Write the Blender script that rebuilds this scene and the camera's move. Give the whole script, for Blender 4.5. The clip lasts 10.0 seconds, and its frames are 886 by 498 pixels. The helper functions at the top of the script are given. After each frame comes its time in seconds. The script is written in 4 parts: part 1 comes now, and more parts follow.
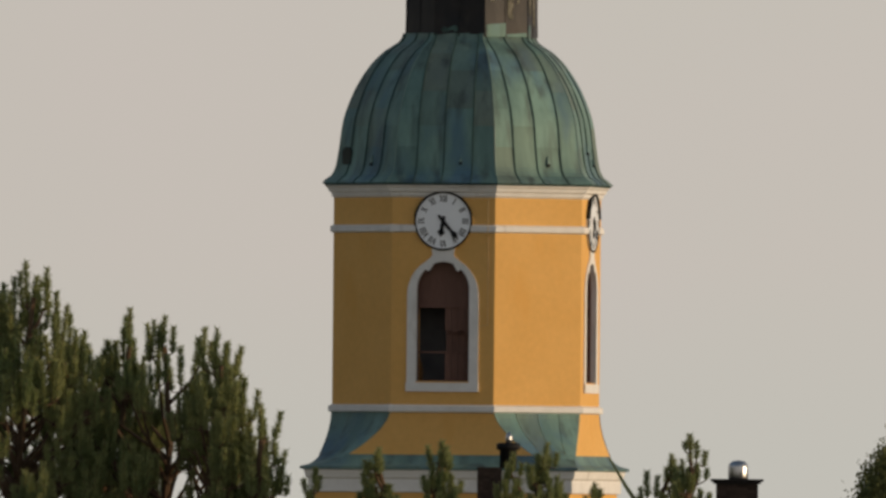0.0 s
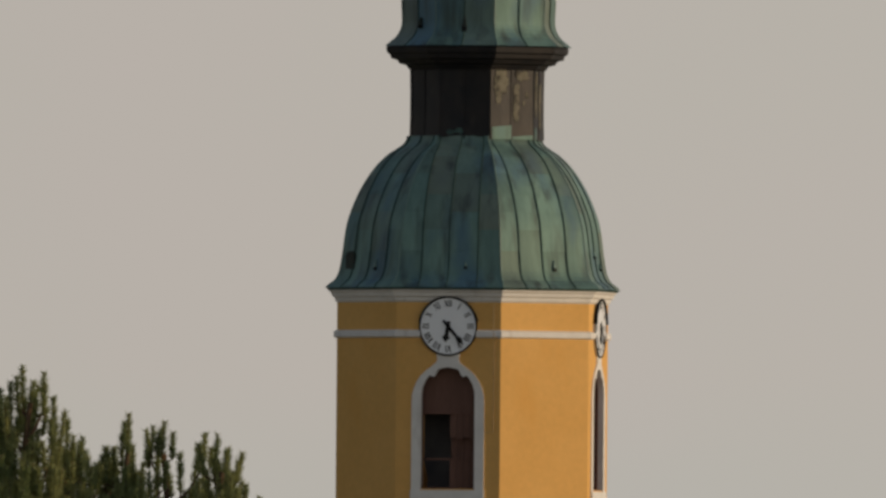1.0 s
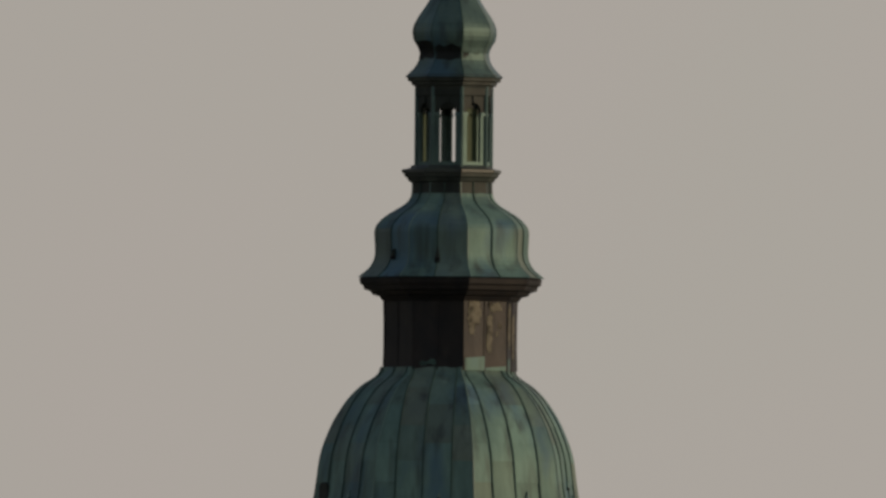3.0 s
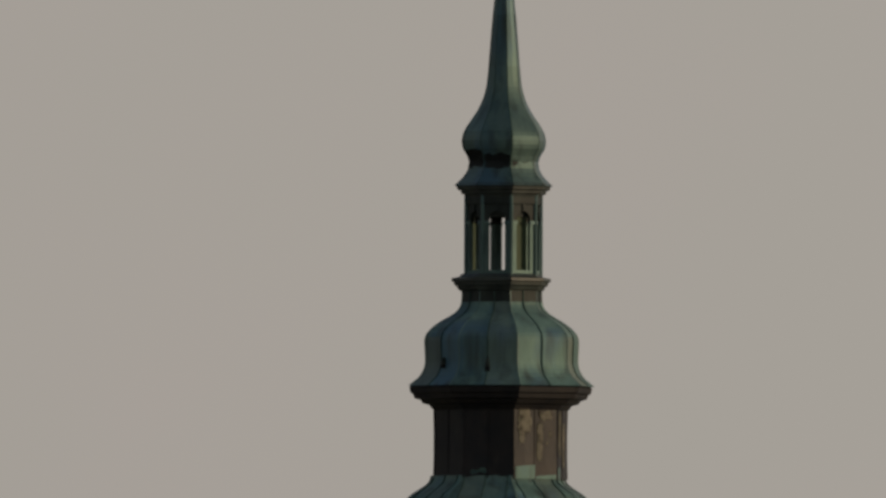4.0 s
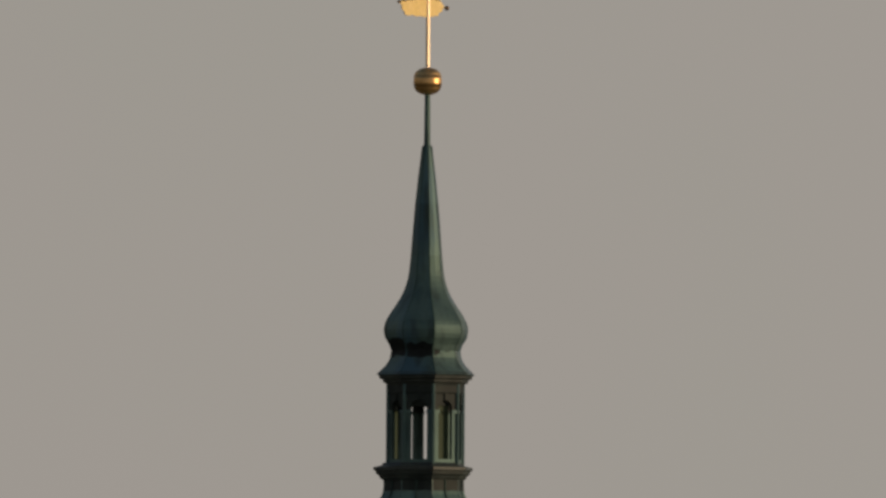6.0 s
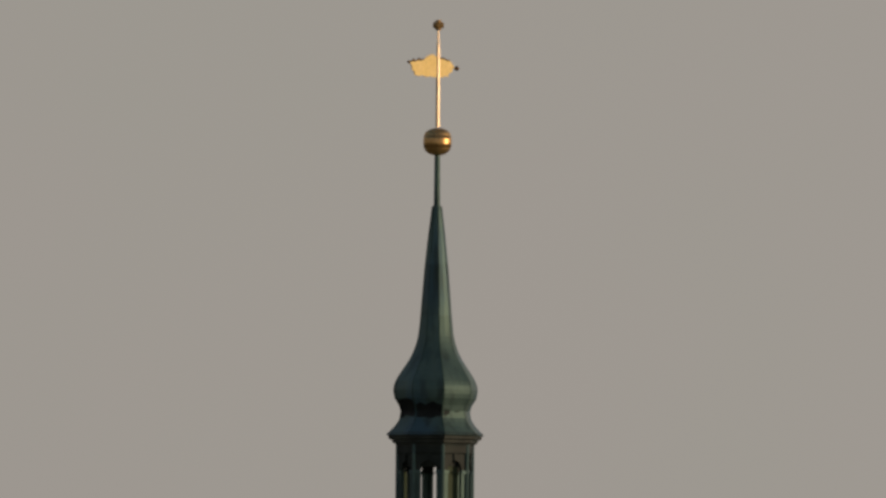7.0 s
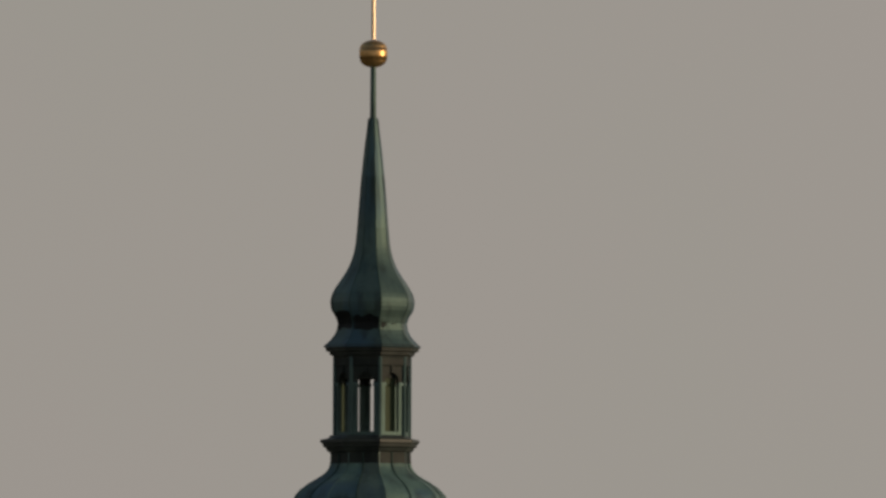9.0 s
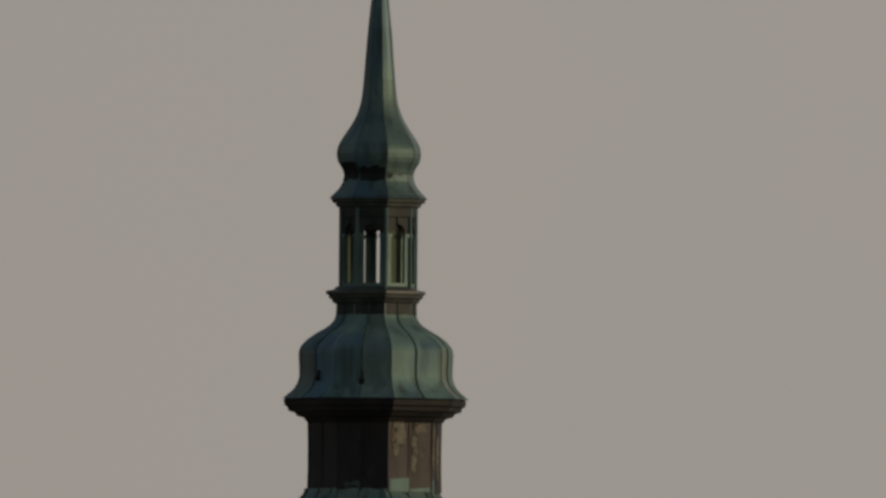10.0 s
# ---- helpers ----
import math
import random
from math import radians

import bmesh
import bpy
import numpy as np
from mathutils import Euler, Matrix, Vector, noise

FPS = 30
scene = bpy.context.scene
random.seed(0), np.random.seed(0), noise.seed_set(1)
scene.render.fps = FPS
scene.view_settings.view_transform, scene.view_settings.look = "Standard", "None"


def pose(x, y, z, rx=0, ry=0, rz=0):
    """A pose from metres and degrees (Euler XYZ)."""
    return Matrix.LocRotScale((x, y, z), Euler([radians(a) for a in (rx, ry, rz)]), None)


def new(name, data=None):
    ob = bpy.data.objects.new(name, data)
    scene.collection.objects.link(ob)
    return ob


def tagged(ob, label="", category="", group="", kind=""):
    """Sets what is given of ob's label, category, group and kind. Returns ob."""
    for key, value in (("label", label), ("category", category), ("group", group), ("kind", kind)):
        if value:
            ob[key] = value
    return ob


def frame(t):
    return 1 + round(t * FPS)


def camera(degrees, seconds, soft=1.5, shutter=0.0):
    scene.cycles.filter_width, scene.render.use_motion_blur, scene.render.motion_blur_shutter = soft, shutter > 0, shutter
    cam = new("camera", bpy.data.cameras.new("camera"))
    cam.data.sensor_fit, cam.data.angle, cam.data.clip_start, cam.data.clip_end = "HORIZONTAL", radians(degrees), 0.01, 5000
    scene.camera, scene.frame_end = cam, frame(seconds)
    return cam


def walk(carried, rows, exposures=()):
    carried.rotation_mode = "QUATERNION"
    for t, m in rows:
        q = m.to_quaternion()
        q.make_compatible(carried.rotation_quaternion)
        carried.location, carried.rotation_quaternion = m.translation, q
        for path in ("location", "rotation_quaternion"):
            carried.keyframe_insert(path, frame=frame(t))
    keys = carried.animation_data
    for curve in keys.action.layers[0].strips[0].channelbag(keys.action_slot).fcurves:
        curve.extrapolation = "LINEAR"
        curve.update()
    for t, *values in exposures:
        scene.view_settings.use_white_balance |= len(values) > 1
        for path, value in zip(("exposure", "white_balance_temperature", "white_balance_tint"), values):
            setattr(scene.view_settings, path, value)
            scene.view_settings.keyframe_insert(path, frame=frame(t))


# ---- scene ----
# ---------------------------------------------------------------- camera
PATH = [  # seconds, forward metres, yaw, pitch, roll
    (0, -14.2, 0.0490, 0.5446, 0.53),
    (0.1, -12.74, 0.0516, 0.5454, 0.50),
    (0.2, -11.25, 0.0589, 0.5641, 0.48),
    (0.4, -8.11, 0.0574, 0.6174, 0.43),
    (0.5, -6.4, 0.0580, 0.6398, 0.40),
    (0.6, -4.6, 0.0532, 0.6776, 0.42),
    (0.7, -2.88, 0.0592, 0.7106, 0.44),
    (0.9, -0.38, 0.0644, 0.7430, 0.48),
    (1, 0, 0.0615, 0.7663, 0.50),
    (1.1, 0, 0.0445, 0.7918, 0.49),
    (1.2, 0, 0.0276, 0.8233, 0.48),
    (1.3, 0, 0.0345, 0.8275, 0.46),
    (1.4, 0, 0.0481, 0.8369, 0.45),
    (1.5, 0, 0.0571, 0.8541, 0.44),
    (1.6, 0, 0.0579, 0.8676, 0.39),
    (1.7, 0, 0.0439, 0.8928, 0.34),
    (1.8, 0, 0.0349, 0.9122, 0.30),
    (1.9, 0, 0.0261, 0.9250, 0.25),
    (2, 0, 0.0381, 0.9452, 0.20),
    (2.1, 0, 0.0364, 0.9572, 0.21),
    (2.2, 0, 0.0465, 0.9690, 0.22),
    (2.3, 0, 0.0404, 0.9957, 0.23),
    (2.4, 0, 0.0371, 1.0136, 0.25),
    (2.5, 0, 0.0465, 1.0237, 0.26),
    (2.6, 0, 0.0435, 1.0330, 0.24),
    (2.7, 0, 0.0425, 1.0620, 0.23),
    (2.8, 0, 0.0350, 1.1305, 0.21),
    (2.9, 0, 0.0279, 1.1873, 0.33),
    (3, 0, 0.0109, 1.2355, 0.45),
    (3.2, 0, 0.0097, 1.2671, 0.42),
    (4.3, 0, 0.1348, 1.5303, 0.22),
    (4.4, 0, 0.1411, 1.5555, 0.28),
    (4.5, 0, 0.1530, 1.5875, 0.33),
    (4.6, 0, 0.1702, 1.5879, 0.35),
    (4.7, 0, 0.1622, 1.5951, 0.38),
    (4.8, 0, 0.1642, 1.6224, 0.40),
    (4.9, 0, 0.1609, 1.6365, 0.43),
    (5, 0, 0.1673, 1.6370, 0.45),
    (5.1, 0, 0.1610, 1.6546, 0.44),
    (5.2, 0, 0.1761, 1.6676, 0.43),
    (5.3, 0, 0.1567, 1.6925, 0.42),
    (5.4, 0, 0.1266, 1.7106, 0.41),
    (5.5, 0, 0.0777, 1.7338, 0.40),
    (5.6, 0, 0.0019, 1.7567, 0.38),
    (5.7, 0, -0.0385, 1.7785, 0.36),
    (6.8, 0, -0.0294, 1.9368, 0.39),
    (6.9, 0, -0.0194, 1.9427, 0.42),
    (7, 0, -0.0223, 1.9616, 0.45),
    (7.1, 0, -0.0219, 1.9885, 0.44),
    (7.2, 0, -0.0256, 2.0134, 0.43),
    (7.3, 0, -0.0100, 2.0315, 0.42),
    (7.5, 0, -0.0105, 2.0759, 0.40),
    (7.7, 0, -0.0069, 2.1053, 0.40),
    (7.8, 0, -0.0047, 2.1160, 0.40),
    (8, 0, 0.0023, 2.1285, 0.40),
    (8.1, 0, -0.0050, 2.1071, 0.40),
    (8.2, 0, -0.0069, 2.0779, 0.41),
    (8.3, 0, 0.0016, 2.0118, 0.41),
    (8.4, 0, -0.0043, 1.9592, 0.40),
    (8.5, 0, 0.0027, 1.8860, 0.38),
    (8.6, 0, -0.0107, 1.8533, 0.56),
    (8.7, 0, -0.0549, 1.8408, 0.75),
    (8.8, 0, -0.1193, 1.8353, 0.57),
    (8.9, 0, -0.1526, 1.8174, 0.38),
    (9, 0, -0.1520, 1.7837, 0.20),
    (9.1, 0, -0.1528, 1.7206, 0.24),
    (9.2, 0, -0.1543, 1.6776, 0.27),
    (9.3, 0, -0.1551, 1.6524, 0.31),
    (9.4, 0, -0.1590, 1.6162, 0.26),
    (9.5, 0, -0.1628, 1.6032, 0.21),
    (9.6, 0, -0.1616, 1.5970, 0.25),
    (9.7, 0, -0.1582, 1.5721, 0.30),
    (9.8, 0, -0.1486, 1.5438, 0.34),
    (10, 0, -0.1408, 1.4827, 0.43),
]
EYE = (0.0, -1000.0, 24.0)
cam = camera(1.797, 10.0, soft=3.0)
walk(cam, [(t, pose(EYE[0], EYE[1] + f, EYE[2], 90 + p, 0, y) @ pose(0, 0, 0, 0, 0, r)) for t, f, y, p, r in PATH],
     exposures=[(0.0, 0.05), (1.0, -0.18), (2.5, -0.385), (4.5, -0.565), (5.5, -0.64), (7.5, -0.67), (10.0, -0.71)])

# ---------------------------------------------------------------- light
SUN_AZ, SUN_EL = 80.0, 5.5      # degrees to the right of the way back to the viewer, and up
world = bpy.data.worlds.new("evening_haze")
scene.world = world
world.use_nodes = True
wn, wl = world.node_tree.nodes, world.node_tree.links
wn.clear()
sky = wn.new("ShaderNodeTexSky")
sky.sky_type = "NISHITA"
sky.sun_disc = False
sky.sun_elevation = radians(SUN_EL)
sky.sun_rotation = radians(180 - SUN_AZ)
sky.dust_density = 2.6
sky.ozone_density = 2.0
bg_sky = wn.new("ShaderNodeBackground")
bg_sky.inputs[1].default_value = 0.15
wl.new(sky.outputs[0], bg_sky.inputs[0])
bg_haze = wn.new("ShaderNodeBackground")
where = wn.new("ShaderNodeTexCoord")
axes = wn.new("ShaderNodeSeparateXYZ")
wl.new(where.outputs["Generated"], axes.inputs[0])
cloud = wn.new("ShaderNodeTexNoise")
cloud.inputs["Scale"].default_value = 60.0
cloud.inputs["Detail"].default_value = 3.0
ramp = wn.new("ShaderNodeValToRGB")
ramp.color_ramp.elements[0].position, ramp.color_ramp.elements[1].position = 0.3, 0.7
ramp.color_ramp.elements[0].color = (0.513, 0.480, 0.428, 1)
ramp.color_ramp.elements[1].color = (0.526, 0.478, 0.434, 1)
wl.new(cloud.outputs["Fac"], ramp.inputs[0])
low = wn.new("ShaderNodeMapRange")       # greyer close to the horizon
low.inputs[1].default_value, low.inputs[2].default_value = 0.002, 0.009
wl.new(axes.outputs["Z"], low.inputs[0])
grey_low = wn.new("ShaderNodeMix")
grey_low.data_type = "RGBA"
grey_low.inputs[6].default_value = (0.497, 0.480, 0.432, 1)
wl.new(low.outputs[0], grey_low.inputs[0])
wl.new(ramp.outputs[0], grey_low.inputs[7])
wl.new(grey_low.outputs[2], bg_haze.inputs[0])
glow = wn.new("ShaderNodeMath")          # the haze is brighter towards the sun and dimmer away from it
glow.operation = "MULTIPLY_ADD"
glow.inputs[1].default_value, glow.inputs[2].default_value = 0.42, 1.03
wl.new(axes.outputs["X"], glow.inputs[0])
wl.new(glow.outputs[0], bg_haze.inputs[1])
both = wn.new("ShaderNodeMixShader")
thin = wn.new("ShaderNodeMapRange")      # the haze lies along the horizon and thins upwards
thin.interpolation_type = "SMOOTHERSTEP"
thin.inputs[1].default_value, thin.inputs[2].default_value = 0.02, 0.74
thin.inputs[3].default_value, thin.inputs[4].default_value = 1.0, 0.07
wl.new(axes.outputs["Z"], thin.inputs[0])
wl.new(thin.outputs[0], both.inputs[0])
wout = wn.new("ShaderNodeOutputWorld")
wl.new(bg_sky.outputs[0], both.inputs[1])
wl.new(bg_haze.outputs[0], both.inputs[2])
wl.new(both.outputs[0], wout.inputs[0])

sun = new("sun", bpy.data.lights.new("sun", "SUN"))
sun.data.energy = 2.45
sun.data.angle = radians(0.6)
sun.data.color = (1.0, 0.74, 0.47)
az, el = radians(SUN_AZ), radians(SUN_EL)
toward = Vector((math.sin(az) * math.cos(el), -math.cos(az) * math.cos(el), math.sin(el)))
sun.matrix_world = Matrix.Translation((60, -40, 90)) @ toward.to_track_quat("Z", "Y").to_matrix().to_4x4()


# ---------------------------------------------------------------- materials
def material(name, dark, light, scale=1.0, rough=0.6, metal=0.0, bump=0.15, stretch=(1, 1, 1), grain=18.0, piece=0.0,
             stain=None, stain_at=(0.55, 0.7), stain_scale=0.8, stain_stretch=(1, 1, 1), spec=0.2, thin=0.0, tint=None, sheen=None, speck=0.82, alt=None):
    """Two scales of variation, an optional stain layer, and a tone of its own for each piece."""
    m = bpy.data.materials.new(name)
    m.use_nodes = True
    n, l = m.node_tree.nodes, m.node_tree.links
    p = n["Principled BSDF"]
    p.inputs["Roughness"].default_value, p.inputs["Metallic"].default_value = rough, metal
    p.inputs["Specular IOR Level"].default_value = spec
    if sheen:
        p.inputs["Specular Tint"].default_value = (*sheen, 1)
    tc = n.new("ShaderNodeTexCoord")

    def noise_at(sc, st, detail=4.0):
        mp = n.new("ShaderNodeMapping")
        mp.inputs["Scale"].default_value = st
        tx = n.new("ShaderNodeTexNoise")
        tx.inputs["Scale"].default_value, tx.inputs["Detail"].default_value = sc, detail
        l.new(tc.outputs["Object"], mp.inputs[0])
        l.new(mp.outputs[0], tx.inputs["Vector"])
        return tx.outputs["Fac"]

    def mixed(fac, a, b, kind="MIX"):
        x = n.new("ShaderNodeMix")
        x.data_type, x.blend_type = "RGBA", kind
        for sock, v in ((x.inputs[0], fac), (x.inputs[6], a), (x.inputs[7], b)):
            if hasattr(v, "links"):
                l.new(v, sock)
            else:
                sock.default_value = v
        return x.outputs[2]

    def spread(v, lo, hi):
        r = n.new("ShaderNodeMapRange")
        r.inputs[1].default_value, r.inputs[2].default_value = lo, hi
        l.new(v, r.inputs[0])
        return r.outputs[0]

    big, fine = noise_at(scale, stretch), noise_at(grain, stretch, 6.0)
    col = mixed(spread(big, 0.3, 0.7), (*dark, 1), (*light, 1))
    col = mixed(spread(fine, 0.25, 0.75), col, mixed(1.0, col, (speck, speck, speck, 1), "MULTIPLY"))
    if tint:
        col = mixed(spread(noise_at(0.45, (1.3, 1.3, 0.5), 3.0), 0.48, 0.62), col, (*tint, 1))
    if alt:
        own = n.new("ShaderNodeObjectInfo")
        pick = n.new("ShaderNodeMath")
        pick.operation = "FRACT"
        seven = n.new("ShaderNodeMath")
        seven.operation, seven.inputs[1].default_value = "MULTIPLY", 7.31
        l.new(own.outputs["Random"], seven.inputs[0]), l.new(seven.outputs[0], pick.inputs[0])
        col = mixed(spread(pick.outputs[0], 0.55, 1.25), col, (*alt, 1))
    if stain:
        col = mixed(spread(noise_at(stain_scale, stain_stretch, 5.0), *stain_at), col, (*stain, 1))
    if piece:
        info = n.new("ShaderNodeObjectInfo")
        tone = n.new("ShaderNodeMapRange")
        tone.inputs[3].default_value, tone.inputs[4].default_value = 1 - piece, 1 + piece
        l.new(info.outputs["Random"], tone.inputs[0])
        grey = n.new("ShaderNodeCombineColor")
        for i in range(3):
            l.new(tone.outputs[0], grey.inputs[i])
        col = mixed(1.0, col, grey.outputs[0], "MULTIPLY")
    l.new(col, p.inputs["Base Color"])
    if thin:
        tr = n.new("ShaderNodeBsdfTranslucent")
        l.new(col, tr.inputs[0])
        mx = n.new("ShaderNodeMixShader")
        mx.inputs[0].default_value = thin
        l.new(p.outputs[0], mx.inputs[1]), l.new(tr.outputs[0], mx.inputs[2])
        l.new(mx.outputs[0], n["Material Output"].inputs[0])
    if bump:
        b = n.new("ShaderNodeBump")
        b.inputs["Strength"].default_value, b.inputs["Distance"].default_value = bump, 0.03
        l.new(fine, b.inputs["Height"])
        l.new(b.outputs[0], p.inputs["Normal"])
    return m


OCHRE = material("ochre_render", (0.72, 0.415, 0.13), (0.77, 0.455, 0.152), 0.5, 0.85, bump=0.04, grain=5, spec=0.1, speck=0.91,
                 stain=(0.69, 0.375, 0.105), stain_at=(0.58, 0.8), stain_scale=0.9, stain_stretch=(1, 1, 0.25))
WHITE = material("white_trim_paint", (0.74, 0.73, 0.71), (0.83, 0.82, 0.80), 1.5, 0.7, bump=0.1, grain=12, speck=0.90,
                 stain=(0.45, 0.43, 0.40), stain_at=(0.62, 0.8), stain_scale=1.2, stain_stretch=(1, 1, 0.3))
COPPER = material("green_copper_patina", (0.080, 0.148, 0.150), (0.186, 0.310, 0.276), 0.8, 0.58, 0.0, 0.2, (1, 1, 0.30), 7, 0.14, spec=0.5, sheen=(0.72, 1.0, 0.84),
                  stain=(0.042, 0.046, 0.050), stain_at=(0.50, 0.80), stain_scale=1.2, stain_stretch=(1.8, 1.8, 0.20), tint=(0.080, 0.152, 0.200), alt=(0.150, 0.160, 0.128))
HIP = material("pale_copper_edge", (0.100, 0.175, 0.168), (0.175, 0.285, 0.255), 1.2, 0.5, 0.0, 0.1, (1, 1, 0.4), 9, 0.1, spec=0.5)
SPIRE_COPPER = material("darker_copper_patina", (0.056, 0.098, 0.104), (0.120, 0.188, 0.172), 1.4, 0.44, 0.0, 0.2, (1, 1, 0.35), 9, 0.16, spec=0.5, sheen=(0.66, 1.0, 0.9),
                        stain=(0.026, 0.030, 0.029), stain_at=(0.52, 0.78), stain_scale=1.6, stain_stretch=(1.4, 1.4, 0.3), tint=(0.056, 0.108, 0.150))
SEAM = material("weathered_copper_seam", (0.042, 0.078, 0.072), (0.072, 0.120, 0.108), 3.0, 0.8, bump=0, spec=0.05)
BROWN = material("brown_oxidised_copper", (0.011, 0.013, 0.018), (0.032, 0.028, 0.027), 1.4, 0.50, 0.0, 0.2, (1, 1, 0.6), 8, 0.15, spec=0.25,
                 stain=(0.055, 0.052, 0.046), stain_at=(0.64, 0.84), stain_scale=1.1, stain_stretch=(1.4, 1.4, 0.7))
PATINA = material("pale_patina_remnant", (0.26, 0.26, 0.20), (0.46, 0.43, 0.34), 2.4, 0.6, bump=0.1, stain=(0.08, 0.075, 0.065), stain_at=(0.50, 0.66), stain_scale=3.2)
DARK_COPPER = material("dark_copper", (0.018, 0.025, 0.025), (0.045, 0.058, 0.050), 1.6, 0.55, 0.0, 0.2, (1, 1, 0.5), 8, 0.1, spec=0.2)
MOULDING = material("dark_green_metal_moulding", (0.026, 0.034, 0.035), (0.066, 0.082, 0.072), 1.6, 0.45, 0.0, 0.2, (1, 1, 0.5), 8, 0.1, spec=0.4)
WAIST_BROWN = material("dark_brown_copper", (0.026, 0.033, 0.036), (0.050, 0.058, 0.058), 2.4, 0.5, 0.0, 0.2, (1, 1, 0.5), 8, spec=0.25)
BLACK = material("black_painted_iron", (0.012, 0.012, 0.013), (0.022, 0.022, 0.024), 4, 0.6, bump=0, spec=0.1)
DIAL = material("white_enamel_dial", (0.84, 0.88, 0.94), (0.90, 0.94, 0.98), 1.5, 0.22, bump=0.0, spec=1.0, speck=0.98)
WOOD = material("brown_shutter_wood", (0.135, 0.074, 0.058), (0.195, 0.108, 0.084), 1.5, 0.75, 0, 0.2, (1, 1, 0.2), 14, 0.1)
DARK = material("unlit_interior_dark", (0.10, 0.10, 0.11), (0.15, 0.145, 0.15), 1.0, 0.9, bump=0)
GOLD = material("gilded_metal", (0.86, 0.49, 0.19), (0.97, 0.63, 0.28), 3.0, 0.42, 1.0, 0.05, grain=10)
GILT = material("gilt_sheet", (0.88, 0.66, 0.25), (0.95, 0.72, 0.33), 3.0, 0.5, 0.15, 0.05, grain=10)
TARNISH = material("tarnished_bronze", (0.16, 0.085, 0.03), (0.24, 0.13, 0.05), 5.0, 0.5, 0.7, 0.1)
BRONZE = material("lit_bronze", (0.40, 0.24, 0.09), (0.55, 0.34, 0.13), 5.0, 0.45, 0.5, 0.1)
OLIVE = material("sunlit_inside_olive", (0.052, 0.078, 0.042), (0.080, 0.108, 0.060), 1.4, 0.6, 0.0, 0.15, (1, 1, 0.35), 9)
ROD = material("pale_gilt_rod", (0.95, 0.70, 0.46), (1.0, 0.80, 0.58), 3.0, 0.36, 1.0, 0.0, spec=0.6)
CABLE = material("grey_metal_cable", (0.50, 0.36, 0.20), (0.56, 0.42, 0.26), 3.0, 0.5, bump=0)
SOOT = material("soot_dark_brick", (0.022, 0.018, 0.018), (0.045, 0.034, 0.030), 2.5, 0.85, 0, 0.3, piece=0.3)
STEEL = material("galvanised_steel", (0.45, 0.46, 0.47), (0.58, 0.58, 0.58), 5.0, 0.28, 1.0, 0.05)
NEEDLE = material("pine_needles", (0.21, 0.27, 0.115), (0.45, 0.47, 0.21), 0.9, 0.6, 0, 0, spec=0.25, thin=0.45)
LEAF = material("green_leaves", (0.13, 0.17, 0.06), (0.28, 0.27, 0.11), 0.9, 0.6, 0, 0, spec=0.2, thin=0.35)
CONE = material("rusty_brown_cone", (0.30, 0.15, 0.07), (0.42, 0.22, 0.10), 4.0, 0.8, 0, 0.2)
BARK = material("pine_bark", (0.09, 0.06, 0.04), (0.17, 0.11, 0.07), 2.0, 0.9, 0, 0.4, (1, 1, 0.4))
GRASS = material("meadow_ground", (0.20, 0.19, 0.12), (0.31, 0.28, 0.18), 0.03, 0.95, 0, 0.2, grain=1.5)
TILE = material("red_brown_roof_tiles", (0.13, 0.055, 0.035), (0.20, 0.085, 0.055), 0.8, 0.8, 0, 0.3, grain=6, piece=0.15)
PLASTER = material("grey_house_plaster", (0.42, 0.40, 0.36), (0.52, 0.49, 0.44), 0.6, 0.9, 0, 0.15)


# ---------------------------------------------------------------- building helpers
def mesh_of(name, bm, mat, smooth=False):
    me = bpy.data.meshes.new(name)
    bmesh.ops.recalc_face_normals(bm, faces=bm.faces)
    bm.to_mesh(me)
    bm.free()
    me.materials.append(mat)
    if smooth:
        me.polygons.foreach_set("use_smooth", [True] * len(me.polygons))
    return me


def part(name, bm, mat, parent, label="", smooth=False, m=None):
    ob = new(name, mesh_of(name, bm, mat, smooth))
    ob.parent = parent
    if m is not None:
        ob.matrix_basis = m
    return tagged(ob, label) if label else ob


def thing(name, at, label, category, turn=0.0, group="", kind=""):
    ob = new(name)
    ob.empty_display_size = 0.3
    ob.matrix_basis = pose(*at, 0, 0, turn)
    return tagged(ob, label, category, group, kind)


def prism(bm, pts, y0, y1):
    """A slab: an outline of (x, z) points between y0 and y1."""
    a = [bm.verts.new((x, y0, z)) for x, z in pts]
    b = [bm.verts.new((x, y1, z)) for x, z in pts]
    bm.faces.new(a)
    bm.faces.new(b[::-1])
    for i in range(len(pts)):
        j = (i + 1) % len(pts)
        bm.faces.new((a[i], a[j], b[j], b[i]))
    return bm


def box(bm, x0, x1, y0, y1, z0, z1):
    return prism(bm, [(x0, z0), (x1, z0), (x1, z1), (x0, z1)], y0, y1)


def lathe(bm, rows, n=24, flat=0.0):
    """A closed turned body from rows of (radius, z)."""
    rings = [[bm.verts.new((r * math.cos(flat + math.tau * k / n), r * math.sin(flat + math.tau * k / n), z)) for k in range(n)]
             for r, z in rows]
    for a, b in zip(rings, rings[1:]):
        for k in range(n):
            bm.faces.new((a[k], a[(k + 1) % n], b[(k + 1) % n], b[k]))
    bm.faces.new(rings[0][::-1])
    bm.faces.new(rings[-1])
    return bm


